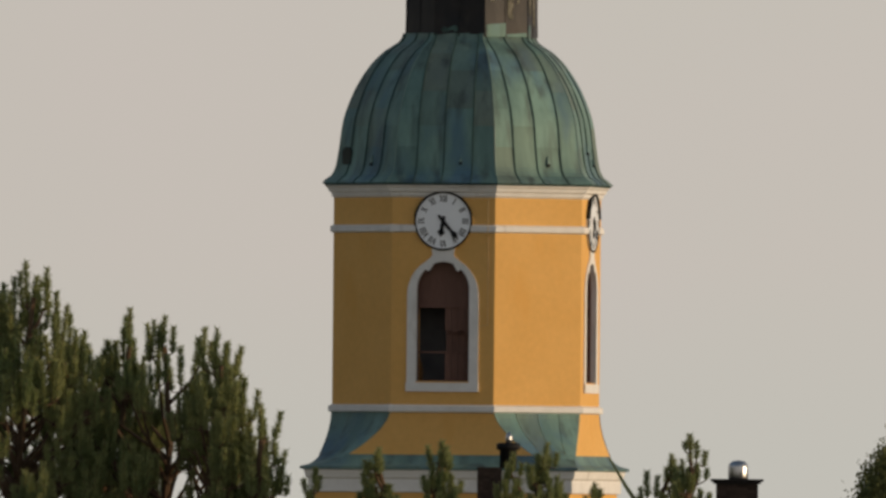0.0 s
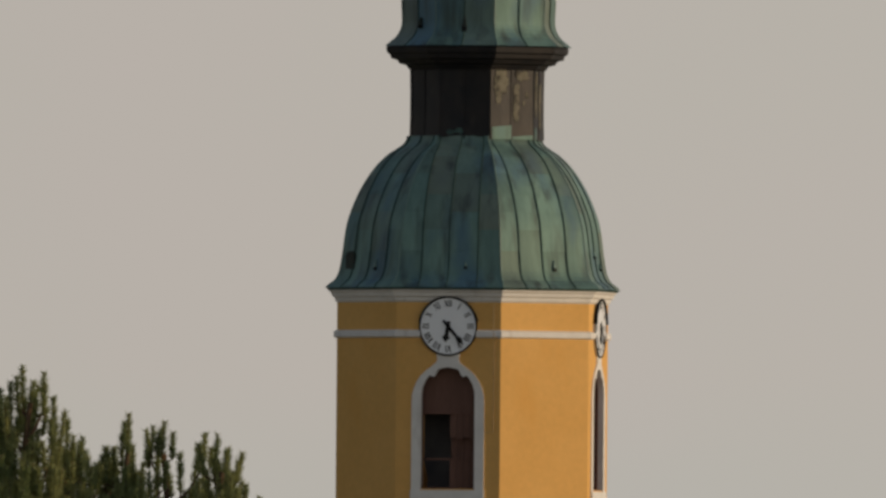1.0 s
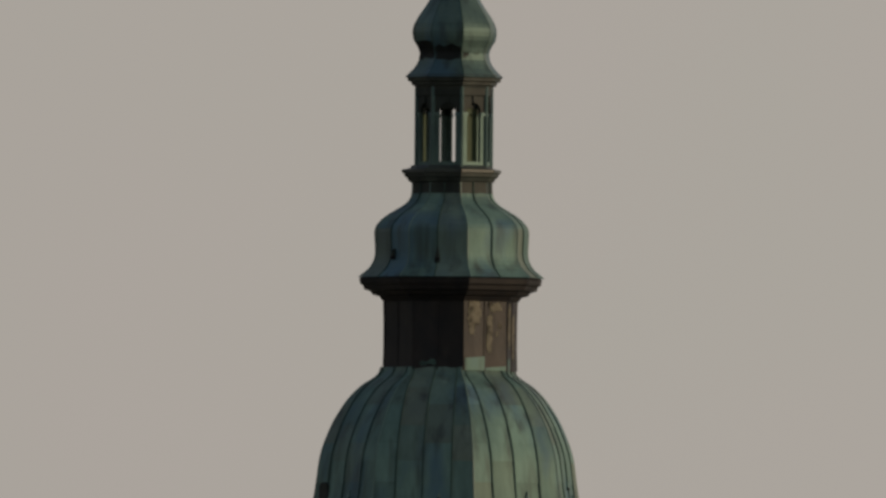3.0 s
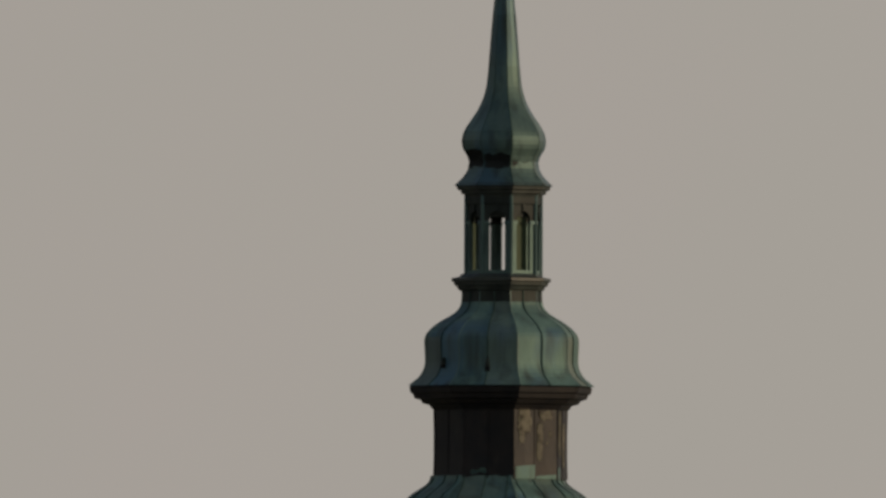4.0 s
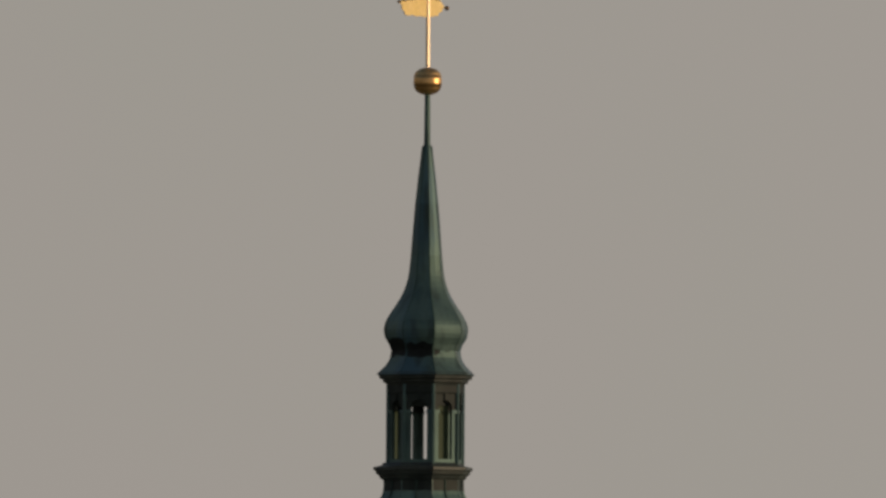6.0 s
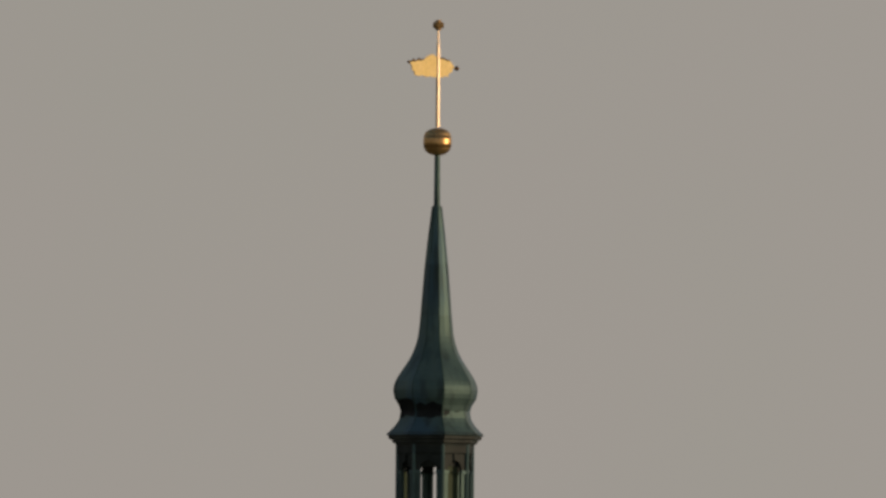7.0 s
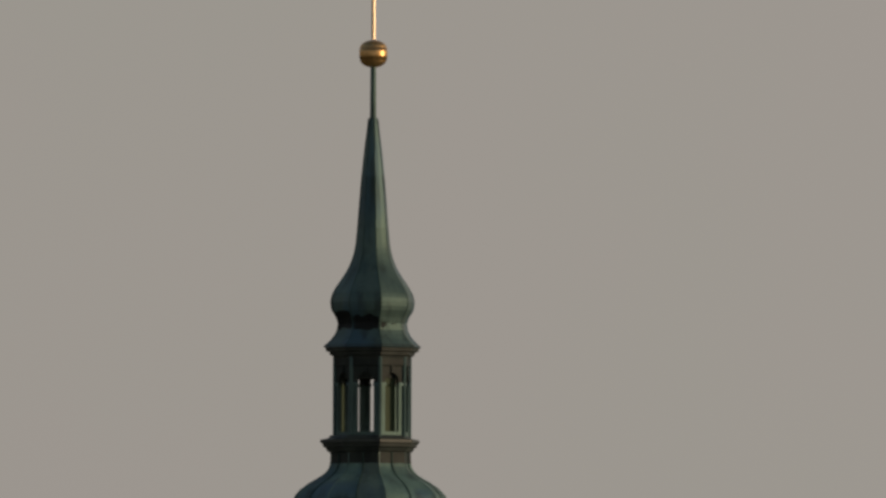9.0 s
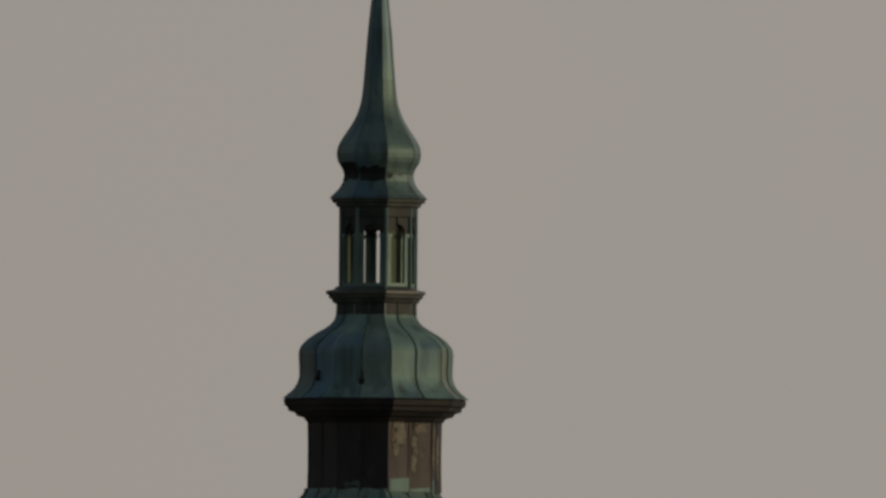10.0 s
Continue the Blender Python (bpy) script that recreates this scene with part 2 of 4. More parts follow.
def tube(bm, pts, radii, n=6):
    """A tapered branch or bar along points."""
    rings = []
    for i, p in enumerate(pts):
        p = Vector(p)
        d = Vector(pts[min(i + 1, len(pts) - 1)]) - Vector(pts[max(i - 1, 0)])
        q = d.to_track_quat("Z", "Y")
        rings.append([bm.verts.new(p + q @ Vector((radii[i] * math.cos(math.tau * k / n), radii[i] * math.sin(math.tau * k / n), 0)))
                      for k in range(n)])
    for a, b in zip(rings, rings[1:]):
        for k in range(n):
            bm.faces.new((a[k], a[(k + 1) % n], b[(k + 1) % n], b[k]))
    bm.faces.new(rings[0][::-1])
    bm.faces.new(rings[-1])
    return bm


def turn_z(deg):
    return Matrix.Rotation(radians(deg), 4, "Z")


# ---------------------------------------------------------------- ground
def height(x, y):
    """The land: a hill under the viewer, a slope, and a plain round the church."""
    hill = 12.0 / (1 + math.exp((y + 930) / 14.0))
    slope = 5.5 / (1 + math.exp((y + 120) / 45.0))
    return 4.0 + hill + slope + 0.5 * noise.noise(Vector((x, y, 0)) * 0.01)


def ground():
    xs = sorted(set(list(np.linspace(-200, 200, 27)) + [-4800, -3000, -1500, -800, -400, 400, 800, 1500, 3000, 4800]))
    ys = sorted(set(list(np.linspace(-1100, 200, 80)) + [-4800, -3000, -2000, -1400, 400, 800, 1500, 3000, 4800]))
    bm = bmesh.new()
    g = [[bm.verts.new((x, y, height(x, y) if abs(x) < 500 and abs(y) < 1500 else 4.0 + (12.0 if y < -950 else 0) + (5.5 if y < -400 else 0))) for x in xs] for y in ys]
    for a, b in zip(g, g[1:]):
        for i in range(len(xs) - 1):
            bm.faces.new((a[i], a[i + 1], b[i + 1], b[i]))
    ob = new("ground", mesh_of("ground", bm, GRASS, True))
    return tagged(ob, "grassy ground sloping from a hill to the church", "ground", kind="structure")


ground()

# ---------------------------------------------------------------- church tower
U = 0.02                 # metres in one unit of the tower's own measure
BASE = 4.0
EDGE = 36.0 - BASE       # the dome's lower edge over the tower's foot
TURN = -10.8
UPPER, TIP = 0.09, 0.165   # the upper works lean a hand's width off the shaft's axis


def z_of(h):
    return EDGE + h * U


tower = thing("church_tower", (0, 0, BASE), "ochre octagonal church tower with green copper onion spire", "church tower", TURN)

C8 = math.cos(radians(22.5))


def corner(k, r):
    a = radians(-112.5 + 45 * k)
    return Vector((r * math.cos(a), r * math.sin(a), 0))


def smooth_profile(rows, step):
    """Heights and half widths through the given rows, rounded between them."""
    hs, ws = np.array([r[0] for r in rows], float), np.array([r[1] for r in rows], float)
    d = np.diff(ws) / np.diff(hs)
    m = np.concatenate([[d[0]], np.where(d[1:] * d[:-1] > 0, 2 * d[1:] * d[:-1] / (d[1:] + d[:-1] + 1e-9), 0), [d[-1]]])
    out = []
    for i in range(len(hs) - 1):
        n = max(1, int(round((hs[i + 1] - hs[i]) / step)))
        for j in range(n):
            t, L = j / n, hs[i + 1] - hs[i]
            w = ((2 * t ** 3 - 3 * t ** 2 + 1) * ws[i] + (t ** 3 - 2 * t ** 2 + t) * L * m[i]
                 + (-2 * t ** 3 + 3 * t ** 2) * ws[i + 1] + (t ** 3 - t ** 2) * L * m[i + 1])
            out.append((hs[i] + t * L, w))
    return out + [(hs[-1], ws[-1])]


def octagon(rows, off=0.0):
    """A closed eight-sided body from rows of (height, half width)."""
    bm = bmesh.new()
    rings = [[bm.verts.new(corner(k, w * U / 0.98) + Vector((off, 0, z_of(h)))) for k in range(8)] for h, w in rows]
    for a, b in zip(rings, rings[1:]):
        for k in range(8):
            bm.faces.new((a[k], a[(k + 1) % 8], b[(k + 1) % 8], b[k]))
    bm.faces.new(rings[0][::-1])
    bm.faces.new(rings[-1])
    return bm


def on_roof(k, f, h, w, off, lift=0.0):
    a, b = corner(k, w * U / 0.98), corner(k + 1, w * U / 0.98)
    p = a.lerp(b, f)
    n = ((a + b) / 2).normalized()
    return p + n * lift + Vector((off, 0, z_of(h)))


def roof_sheets(parent, prof, lines, cuts, mat, off, proud=0.02, name="copper_sheet"):
    """Sheets between the seam lines of every side, lapped over one another downwards."""
    for k in range(8):
        for s in range(len(lines) - 1):
            shift = (s % 2) * 0.5
            marks = [0] + [int((c + shift) * (len(prof) - 1) / cuts) for c in range(1, cuts + (1 if shift == 0 else 0)) if 1 < int((c + shift) * (len(prof) - 1) / cuts) < len(prof) - 2] + [len(prof) - 1]
            marks = sorted(set(marks))
            for i0, i1 in zip(marks, marks[1:]):
                bm = bmesh.new()
                cols = []
                rng = random.Random(k * 1000 + s * 50 + i0)
                tilt = rng.uniform(-0.006, 0.006)
                for i in range(i0, i1 + 1):
                    h, w = prof[i]
                    f0, f1 = lines[s](w), lines[s + 1](w)
                    up = proud + 0.014 * (1 - (i - i0) / (i1 - i0))
                    pts = [on_roof(k, f0, h, w, off, -0.02), on_roof(k, f0 + 0.004, h, w, off, up + tilt),
                           on_roof(k, (f0 + f1) / 2, h, w, off, up + 0.008), on_roof(k, f1 - 0.004, h, w, off, up - tilt), on_roof(k, f1, h, w, off, -0.02)]
                    cols.append([bm.verts.new(p) for p in pts])
                for a, b in zip(cols, cols[1:]):
                    for j in range(4):
                        bm.faces.new((a[j], a[j + 1], b[j + 1], b[j]))
                for c in (cols[0], cols[-1]):
                    bm.faces.new(c)
                part(name, bm, mat, parent, smooth=False)


def roof_seams(parent, prof, lines, mat, off, size=0.036, edge=None, high=0.068):
    for k in range(8):
        for s, line in enumerate(lines[:-1]):
            bm = bmesh.new()
            prev = None
            for h, w in prof:
                f = line(w)
                half = size / 2 / max(0.05, w * U * 0.78)
                high_here = 0.045 if s == 0 and edge else high
                ring = [bm.verts.new(on_roof(k, f - half, h, w, off, -0.02)), bm.verts.new(on_roof(k, f - half, h, w, off, high_here)),
                        bm.verts.new(on_roof(k, f + half, h, w, off, high_here)), bm.verts.new(on_roof(k, f + half, h, w, off, -0.02))]
                if prev:
                    for j in range(3):
                        bm.faces.new((prev[j], prev[j + 1], ring[j + 1], ring[j]))
                prev = ring
            part("hip_seam" if s == 0 and edge else "roof_seam", bm, edge if s == 0 and edge else mat, parent)


def remnant(parent, prof, k, f0, f1, h0, h1, off, mat, seed, lift, name, label, rag=0.4):
    """A thin film with a ragged outline that lies on one side of a roof."""
    rng = random.Random(seed)
    hs, ws = [p[0] for p in prof], [p[1] for p in prof]
    bm = bmesh.new()
    n = max(4, int((h1 - h0) / 4))
    prev = None
    for i in range(n + 1):
        t = i / n
        h = h0 + (h1 - h0) * t
        w = float(np.interp(h, hs, ws))
        mid, half = (f0 + f1) / 2, (f1 - f0) / 2 * (1 - rag * 0.75 * max(0.0, 0.75 - 4 * t * (1 - t)))
        a, b = mid - half * rng.uniform(1 - rag, 1.02), mid + half * rng.uniform(1 - rag, 1.02)
        row = []
        for q in range(7):
            wave = 0.0 if 0 < i < n else rng.uniform(-3.5, 3.5)
            hq = min(max(h + wave, hs[0]), hs[-1])
            row.append(bm.verts.new(on_roof(k, a + (b - a) * q / 6, hq, float(np.interp(hq, hs, ws)), off, lift)))
        if prev:
            for q in range(6):
                bm.faces.new((prev[q], prev[q + 1], row[q + 1], row[q]))
        prev = row
    bmesh.ops.solidify(bm, geom=bm.faces[:], thickness=0.006)
    part(name, bm, mat, parent, label)


# --- shaft
SHAFT = 240.0            # half width over the corners
APO = SHAFT / 0.98 * C8 * U
SIDE = 2 * APO * math.tan(radians(22.5))
Z_LOW, Z_TOP = z_of(-406), z_of(-22)
WALL = 0.7


def arch(hw, z0, spring, n=14, squash=1.0):
    """The outline of an arched opening, from its lower left corner round to its lower right one."""
    pts = [(-hw, z0)]
    for i in range(n + 1):
        a = math.pi - math.pi * i / n
        pts.append((hw * math.cos(a), spring + hw * squash * math.sin(a)))
    return pts + [(hw, z0)]


def holed_wall(bm, half, z0, z1, hole, y0, y1):
    """A wall slab with an arched hole, in two halves."""
    mid = len(hole) // 2
    left, right = hole[:mid + 1], hole[mid:]
    if abs(hole[mid][0]) > 1e-6:
        top = (0.0, hole[mid][1])
        left, right = hole[:mid] + [top], [top] + hole[mid:]
    prism(bm, [(-half, z0), (0, z0), (0, hole[0][1])] + left + [(0, z1), (-half, z1)], y0, y1)
    prism(bm, [(half, z0), (half, z1), (0, z1)] + right + [(0, hole[0][1]), (0, z0)], y0, y1)


OPEN_W, OPEN_LO, OPEN_SPRING = 48.5 * U, z_of(-357), z_of(-193)
hole = arch(OPEN_W, OPEN_LO, OPEN_SPRING, 16, 1.04)
for k in range(8):
    bm = bmesh.new()
    if k % 2 == 0:
        holed_wall(bm, SIDE / 2, Z_LOW, Z_TOP, hole, -APO, -APO + WALL)
    else:
        prism(bm, [(-SIDE / 2, Z_LOW), (SIDE / 2, Z_LOW), (SIDE / 2, Z_TOP), (-SIDE / 2, Z_TOP)], -APO, -APO + WALL)
    part("shaft_wall", bm, OCHRE, tower, m=turn_z(45 * k))
# Added solid; the dark of the unlit interior is put into its colour.
part("bell_chamber", octagon([(-404, 150), (-24, 150)]), DARK, tower, "added dark solid standing for the unlit inside of the shaft")

part("cornice", octagon([(-28, 240), (-25, 243.5), (-19, 245), (-17, 249), (-11, 251), (-8, 255), (-3, 256.5), (-1.5, 250)]), WHITE, tower, "white moulded cornice under the dome")


def band(name, h0, h1, w, label, gap=0.0):
    """A moulded band round the shaft, one piece a side; round a clock it leaves a gap."""
    ob = new(name)
    ob.parent = tower
    tagged(ob, label)
    out = w / 0.98 * C8 * U
    for k in range(8):
        half = out * math.tan(radians(22.5))
        spans = [(-half, half)] if not (gap and k % 2 == 0) else [(-half, -gap), (gap, half)]
        for x0, x1 in spans:
            bm = bmesh.new()
            zs = (z_of(h0), z_of(h1))
            prof = [(-APO + 0.05, zs[0]), (-out, zs[0] + 0.07), (-out, zs[1] - 0.05), (-APO + 0.05, zs[1] + 0.03)]
            a = [bm.verts.new((x0, y, z)) for y, z in prof]
            b = [bm.verts.new((x1, y, z)) for y, z in prof]
            bm.faces.new(a), bm.faces.new(b[::-1])
            for i in range(4):
                bm.faces.new((a[i], a[(i + 1) % 4], b[(i + 1) % 4], b[i]))
            part("band_piece", bm, WHITE, ob, m=turn_z(45 * k))


band("clock_band", -92, -77, 246, "white moulded string course at the clocks", gap=50 * U)
band("sill_band", -414, -399, 247, "white moulded string course above the skirt roof")


# --- windows and clocks on the four main sides
def bell_window(k):
    w = new("bell_window")
    w.parent, w.matrix_basis = tower, turn_z(45 * k)
    tagged(w, "arched belfry window with scalloped white surround")
    front = -APO
    outer = arch(65 * U, z_of(-373), z_of(-203), 18, 1.06)
    inner = arch(OPEN_W - 0.01, OPEN_LO, OPEN_SPRING, 40, 1.04)
    # the scalloped head: the surround dips in beside the crown
    dip = []
    for x, z in inner:
        a = abs(x) / OPEN_W
        if z > OPEN_SPRING and 0.40 < a < 0.66:
            z -= 0.17 * math.sin((a - 0.40) / 0.26 * math.pi)
        dip.append((x, z))
    bm = bmesh.new()
    mid_o, mid_i = len(outer) // 2, len(dip) // 2
    for sgn in (0, 1):
        if sgn == 0:
            o, i = outer[:mid_o], dip[:mid_i]
            prism(bm, o + [(0, z_of(-203) + 65 * U * 1.06), (0, OPEN_SPRING + OPEN_W * 1.04)] + i[::-1] , front - 0.045, front + 0.16)
        else:
            o, i = outer[mid_o + 1:], dip[mid_i + 1:]
            prism(bm, [(0, z_of(-203) + 65 * U * 1.06)] + o + i[::-1] + [(0, OPEN_SPRING + OPEN_W * 1.04)], front - 0.045, front + 0.16)
    part("surround", bm, WHITE, w, "white plaster surround with scalloped head")
    bm = bmesh.new()
    box(bm, -66 * U, 66 * U, front - 0.09, front + 0.2, z_of(-375), z_of(-359))
    part("sill", bm, WHITE, w)
    bm = bmesh.new()
    prism(bm, [(-31 * U, z_of(-142)), (31 * U, z_of(-142)), (23 * U, z_of(-136)), (19 * U, z_of(-130)), (21 * U, z_of(-119)), (-21 * U, z_of(-119)), (-19 * U, z_of(-130)), (-23 * U, z_of(-136))], front - 0.055, front + 0.05)
    part("keystone", bm, WHITE, w)
    # Added dark lining that covers the ochre reveal.
    bm = bmesh.new()
    rim, lining = arch(OPEN_W - 0.002, OPEN_LO + 0.002, OPEN_SPRING, 24, 1.04), arch(OPEN_W - 0.05, OPEN_LO + 0.05, OPEN_SPRING, 24, 1.02)
    for q in range(len(rim)):
        a, b, c, d = rim[q], rim[(q + 1) % len(rim)], lining[(q + 1) % len(rim)], lining[q]
        prism(bm, [a, b, c, d], front + 0.165, front + 0.30)
    part("window_frame", bm, WOOD, w, "added dark brown wooden lining over the reveal")
    # boarded head, one closed leaf, one open leaf
    bm = bmesh.new()
    head = [(x, z) for x, z in arch(OPEN_W + 0.02, z_of(-221), OPEN_SPRING, 16, 1.04)]
    prism(bm, head, front + 0.30, front + 0.36)
    part("shutter_head", bm, WOOD, w, "brown boarded shutter head")
    bm = bmesh.new()
    box(bm, -OPEN_W, OPEN_W, front + 0.27, front + 0.37, z_of(-225), z_of(-220))
    part("transom", bm, WOOD, w)
    n = 4
    for i in range(n):
        bm = bmesh.new()
        x0 = 0.02 + (OPEN_W - 0.02) * i / n
        x1 = x0 + (OPEN_W - 0.02) / n - 0.006
        box(bm, x0 + 0.006, x1, front + 0.32, front + 0.36, z_of(-266 - 3 * (i % 2)), z_of(-225))
        box(bm, x0 + 0.006, x1, front + 0.56, front + 0.60, z_of(-305), z_of(-264))
        box(bm, x0 + 0.006, x1, front + 0.32, front + 0.36, OPEN_LO, z_of(-306))
        part("shutter_board", bm, WOOD, w)
    bm = bmesh.new()
    box(bm, -OPEN_W, OPEN_W, front + 0.28, front + 0.31, z_of(-306), z_of(-303))
    part("rail", bm, WOOD, w)
    bm = bmesh.new()
    for i in range(3):
        box(bm, -OPEN_W + 0.05 + 0.02 * i, -OPEN_W + 0.1 + 0.02 * i, front + 0.40 + 0.08 * i, front + 0.46 + 0.08 * i, OPEN_LO, z_of(-315 - 8 * i))
    part("open_leaf_edge", bm, TARNISH, w)


def clock(k):
    c = new("tower_clock")
    c.parent, c.matrix_basis = tower, turn_z(45 * k)
    tagged(c, "round white clock dial with roman numerals and black hands")
    zc, r, face = z_of(-70), 51.5 * U, -APO - 0.09

    def ring(r0, r1, y0, y1, n=48):
        bm = bmesh.new()
        lo = [[bm.verts.new((q * math.cos(math.tau * i / n), y, zc + q * math.sin(math.tau * i / n))) for i in range(n)]
              for q, y in ((r0, y1), (r0, y0), (r1, y0), (r1, y1))]
        for a, b in zip(lo, lo[1:]):
            for i in range(n):
                bm.faces.new((a[i], a[(i + 1) % n], b[(i + 1) % n], b[i]))
        return bm
    bm = bmesh.new()
    prism(bm, [(r * 0.99 * math.cos(math.tau * i / 48), zc + r * 0.99 * math.sin(math.tau * i / 48)) for i in range(48)], face, -APO + 0.05)
    part("dial", bm, DIAL, c)
    part("rim", ring(r * 0.96, r * 1.025, face - 0.015, face + 0.02), BLACK, c, "black rim")
    bm = bmesh.new()
    prev = None
    for i in range(25):
        a = radians(8 + 164 * i / 24)
        q = [bm.verts.new((rr * math.cos(a), y, zc + rr * math.sin(a))) for rr, y in ((r * 0.985, face + 0.02), (r * 0.985, face - 0.075), (r * 1.035, face - 0.075), (r * 1.035, face + 0.1))]
        if prev:
            for j in range(3):
                bm.faces.new((prev[j], prev[j + 1], q[j + 1], q[j]))
        prev = q
    part("hood", bm, BLACK, c, "black sheet hood over the upper half of the dial")
    words = ["XII", "I", "II", "III", "IIII", "V", "VI", "VII", "VIII", "IX", "X", "XI"]
    for i, word in enumerate(words):
        bm = bmesh.new()
        hh, step = r * 0.23, 0.070
        wide = {"I": 1.0, "V": 2.0, "X": 2.0}
        x = -sum(wide[ch] for ch in word) * step / 2

        def stroke(xa, za, xb, zb, t):
            prism(bm, [(xa - t / 2, za), (xa + t / 2, za), (xb + t / 2, zb), (xb - t / 2, zb)], -0.004, 0.004)
        for ch in word:
            w = wide[ch] * step
            m = x + w / 2
            if ch == "I":
                stroke(m, -hh / 2, m, hh / 2, 0.038)
            elif ch == "V":
                stroke(m, -hh / 2, m - w * 0.4, hh / 2, 0.045), stroke(m, -hh / 2, m + w * 0.4, hh / 2, 0.025)
            else:
                stroke(m - w * 0.4, hh / 2, m + w * 0.4, -hh / 2, 0.045), stroke(m + w * 0.4, hh / 2, m - w * 0.4, -hh / 2, 0.025)
            x += w
        a = 30 * i
        part("numeral", bm, BLACK, c, m=Matrix.Translation((0, face - 0.003, zc)) @ Matrix.Rotation(radians(a), 4, "Y") @ Matrix.Translation((0, 0, r * 0.78)))
    for name, deg, length, wid, y in (("hour_hand", 190, 0.56, 0.11, face - 0.03), ("minute_hand", 140, 0.86, 0.088, face - 0.055)):
        bm = bmesh.new()
        L = r * length
        prism(bm, [(-wid * 0.5, -L * 0.30), (wid * 0.5, -L * 0.30), (wid * 0.6, 0), (wid * 0.55, L * 0.55), (wid * 1.25, L * 0.72), (wid * 0.5, L * 0.86), (0, L),
                   (-wid * 0.5, L * 0.86), (-wid * 1.25, L * 0.72), (-wid * 0.55, L * 0.55), (-wid * 0.6, 0)], -0.012, 0.012)
        part(name, bm, BLACK, c, m=Matrix.Translation((0, y, zc)) @ Matrix.Rotation(radians(deg), 4, "Y"))
    bm = bmesh.new()
    prism(bm, [(0.075 * math.cos(math.tau * i / 16), zc + 0.075 * math.sin(math.tau * i / 16)) for i in range(16)], face - 0.075, face)
    part("hub", bm, BLACK, c)


for k in (0, 2, 4, 6):
    bell_window(k)
    clock(k)
bm = bmesh.new()
tube(bm, [(82 * U, -APO - 0.13, z_of(-30)), (82 * U, -APO - 0.13, z_of(-94)), (82 * U, -APO - 0.03, z_of(-98)), (82 * U, -APO - 0.03, z_of(-256)), (68 * U, -APO - 0.03, z_of(-257))], [0.010] * 5, 6)
part("conductor_cable", bm, CABLE, tower, "thin grey metal conductor cable")


# --- skirt: the octagon spreads to the square tower below it
def skirt():
    sk = new("skirt_roof")
    sk.parent = tower
    tagged(sk, "flared skirt with copper corner broaches over ochre walls")
    a0 = APO
    n = 12
    rows = []
    for i in range(n + 1):
        t = i / n
        a = a0 + 7 * U * t ** 2.2
        half = a0 * 0.4142 + 74 * U * t ** 1.7
        rows.append((-408 - 80 * t, a, (half + a) / math.sqrt(2)))
    for k in range(4):
        bm = bmesh.new()
        prev = None
        for h, a, c in rows:
            y = math.sqrt(2) * c - a
            r = [bm.verts.new((-y, -a, z_of(h))), bm.verts.new((y, -a, z_of(h)))]
            if prev:
                bm.faces.new((prev[0], prev[1], r[1], r[0]))
            prev = r
        part("flared_wall", bm, OCHRE, sk, "ochre flared wall", smooth=False, m=turn_z(90 * k))
        # copper corner, in four strips
        for s in range(4):
            bm = bmesh.new()
            prev = None
            for h, a, c in rows:
                y = math.sqrt(2) * c - a
                p, q = Vector((y, -a, z_of(h))), Vector((a, -y, z_of(h)))
                nrm = Vector((0.02, -0.02, 0.0))
                r = [bm.verts.new(p.lerp(q, s / 4) + nrm), bm.verts.new(p.lerp(q, (s + 0.94) / 4) + nrm), bm.verts.new(p.lerp(q, (s + 1) / 4) + nrm * 0.2)]
                if prev:
                    bm.faces.new((prev[0], prev[1], r[1], r[0])), bm.faces.new((prev[1], prev[2], r[2], r[1]))
                prev = r
            part("broach_sheet", bm, COPPER, sk, m=turn_z(90 * k))
    # the eave: a low copper slope that runs out to the square edge
    a1, c1 = rows[-1][1], rows[-1][2]
    a2 = 253 * U
    levels = []
    for i in range(6):
        t = i / 5
        e = 1 - math.sqrt(max(0.0, 1 - t * t))
        a = a1 - 0.02 + (a2 - a1 + 0.02) * (0.35 * t + 0.65 * e)
        c = c1 + (a2 * math.sqrt(2) - c1) * (0.45 * t + 0.55 * e)
        levels.append((-486 - 24 * t ** 0.8, a, min(c, a * math.sqrt(2))))
    levels += [(-514, a2, a2 * math.sqrt(2)), (-516, a2 - 0.14, (a2 - 0.14) * math.sqrt(2)), (-515, a1 - 0.2, (a1 - 0.2) * math.sqrt(2))]
    for k in range(4):
        side, edge = bmesh.new(), bmesh.new()
        ps = pe = None
        for h, a, c in levels:
            y = max(0.0, math.sqrt(2) * c - a)
            s2 = [side.verts.new((-y, -a, z_of(h))), side.verts.new((y, -a, z_of(h)))]
            e2 = [edge.verts.new((y, -a, z_of(h))), edge.verts.new((a, -y, z_of(h)))]
            if ps:
                side.faces.new((ps[0], ps[1], s2[1], s2[0]))
                edge.faces.new((pe[0], pe[1], e2[1], e2[0]))
            ps, pe = s2, e2
        part("eave_sheet", side, COPPER, sk, m=turn_z(90 * k))
        part("eave_corner", edge, COPPER, sk, m=turn_z(90 * k))


skirt()


def square(rows):
    bm = bmesh.new()
    rings = [[bm.verts.new((sx * a, sy * a, z)) for sx, sy in ((-1, -1), (1, -1), (1, 1), (-1, 1))] for a, z in rows]
    for p, q in zip(rings, rings[1:]):
        for i in range(4):
            bm.faces.new((p[i], p[(i + 1) % 4], q[(i + 1) % 4], q[i]))
    bm.faces.new(rings[0][::-1]), bm.faces.new(rings[-1])
    return bm


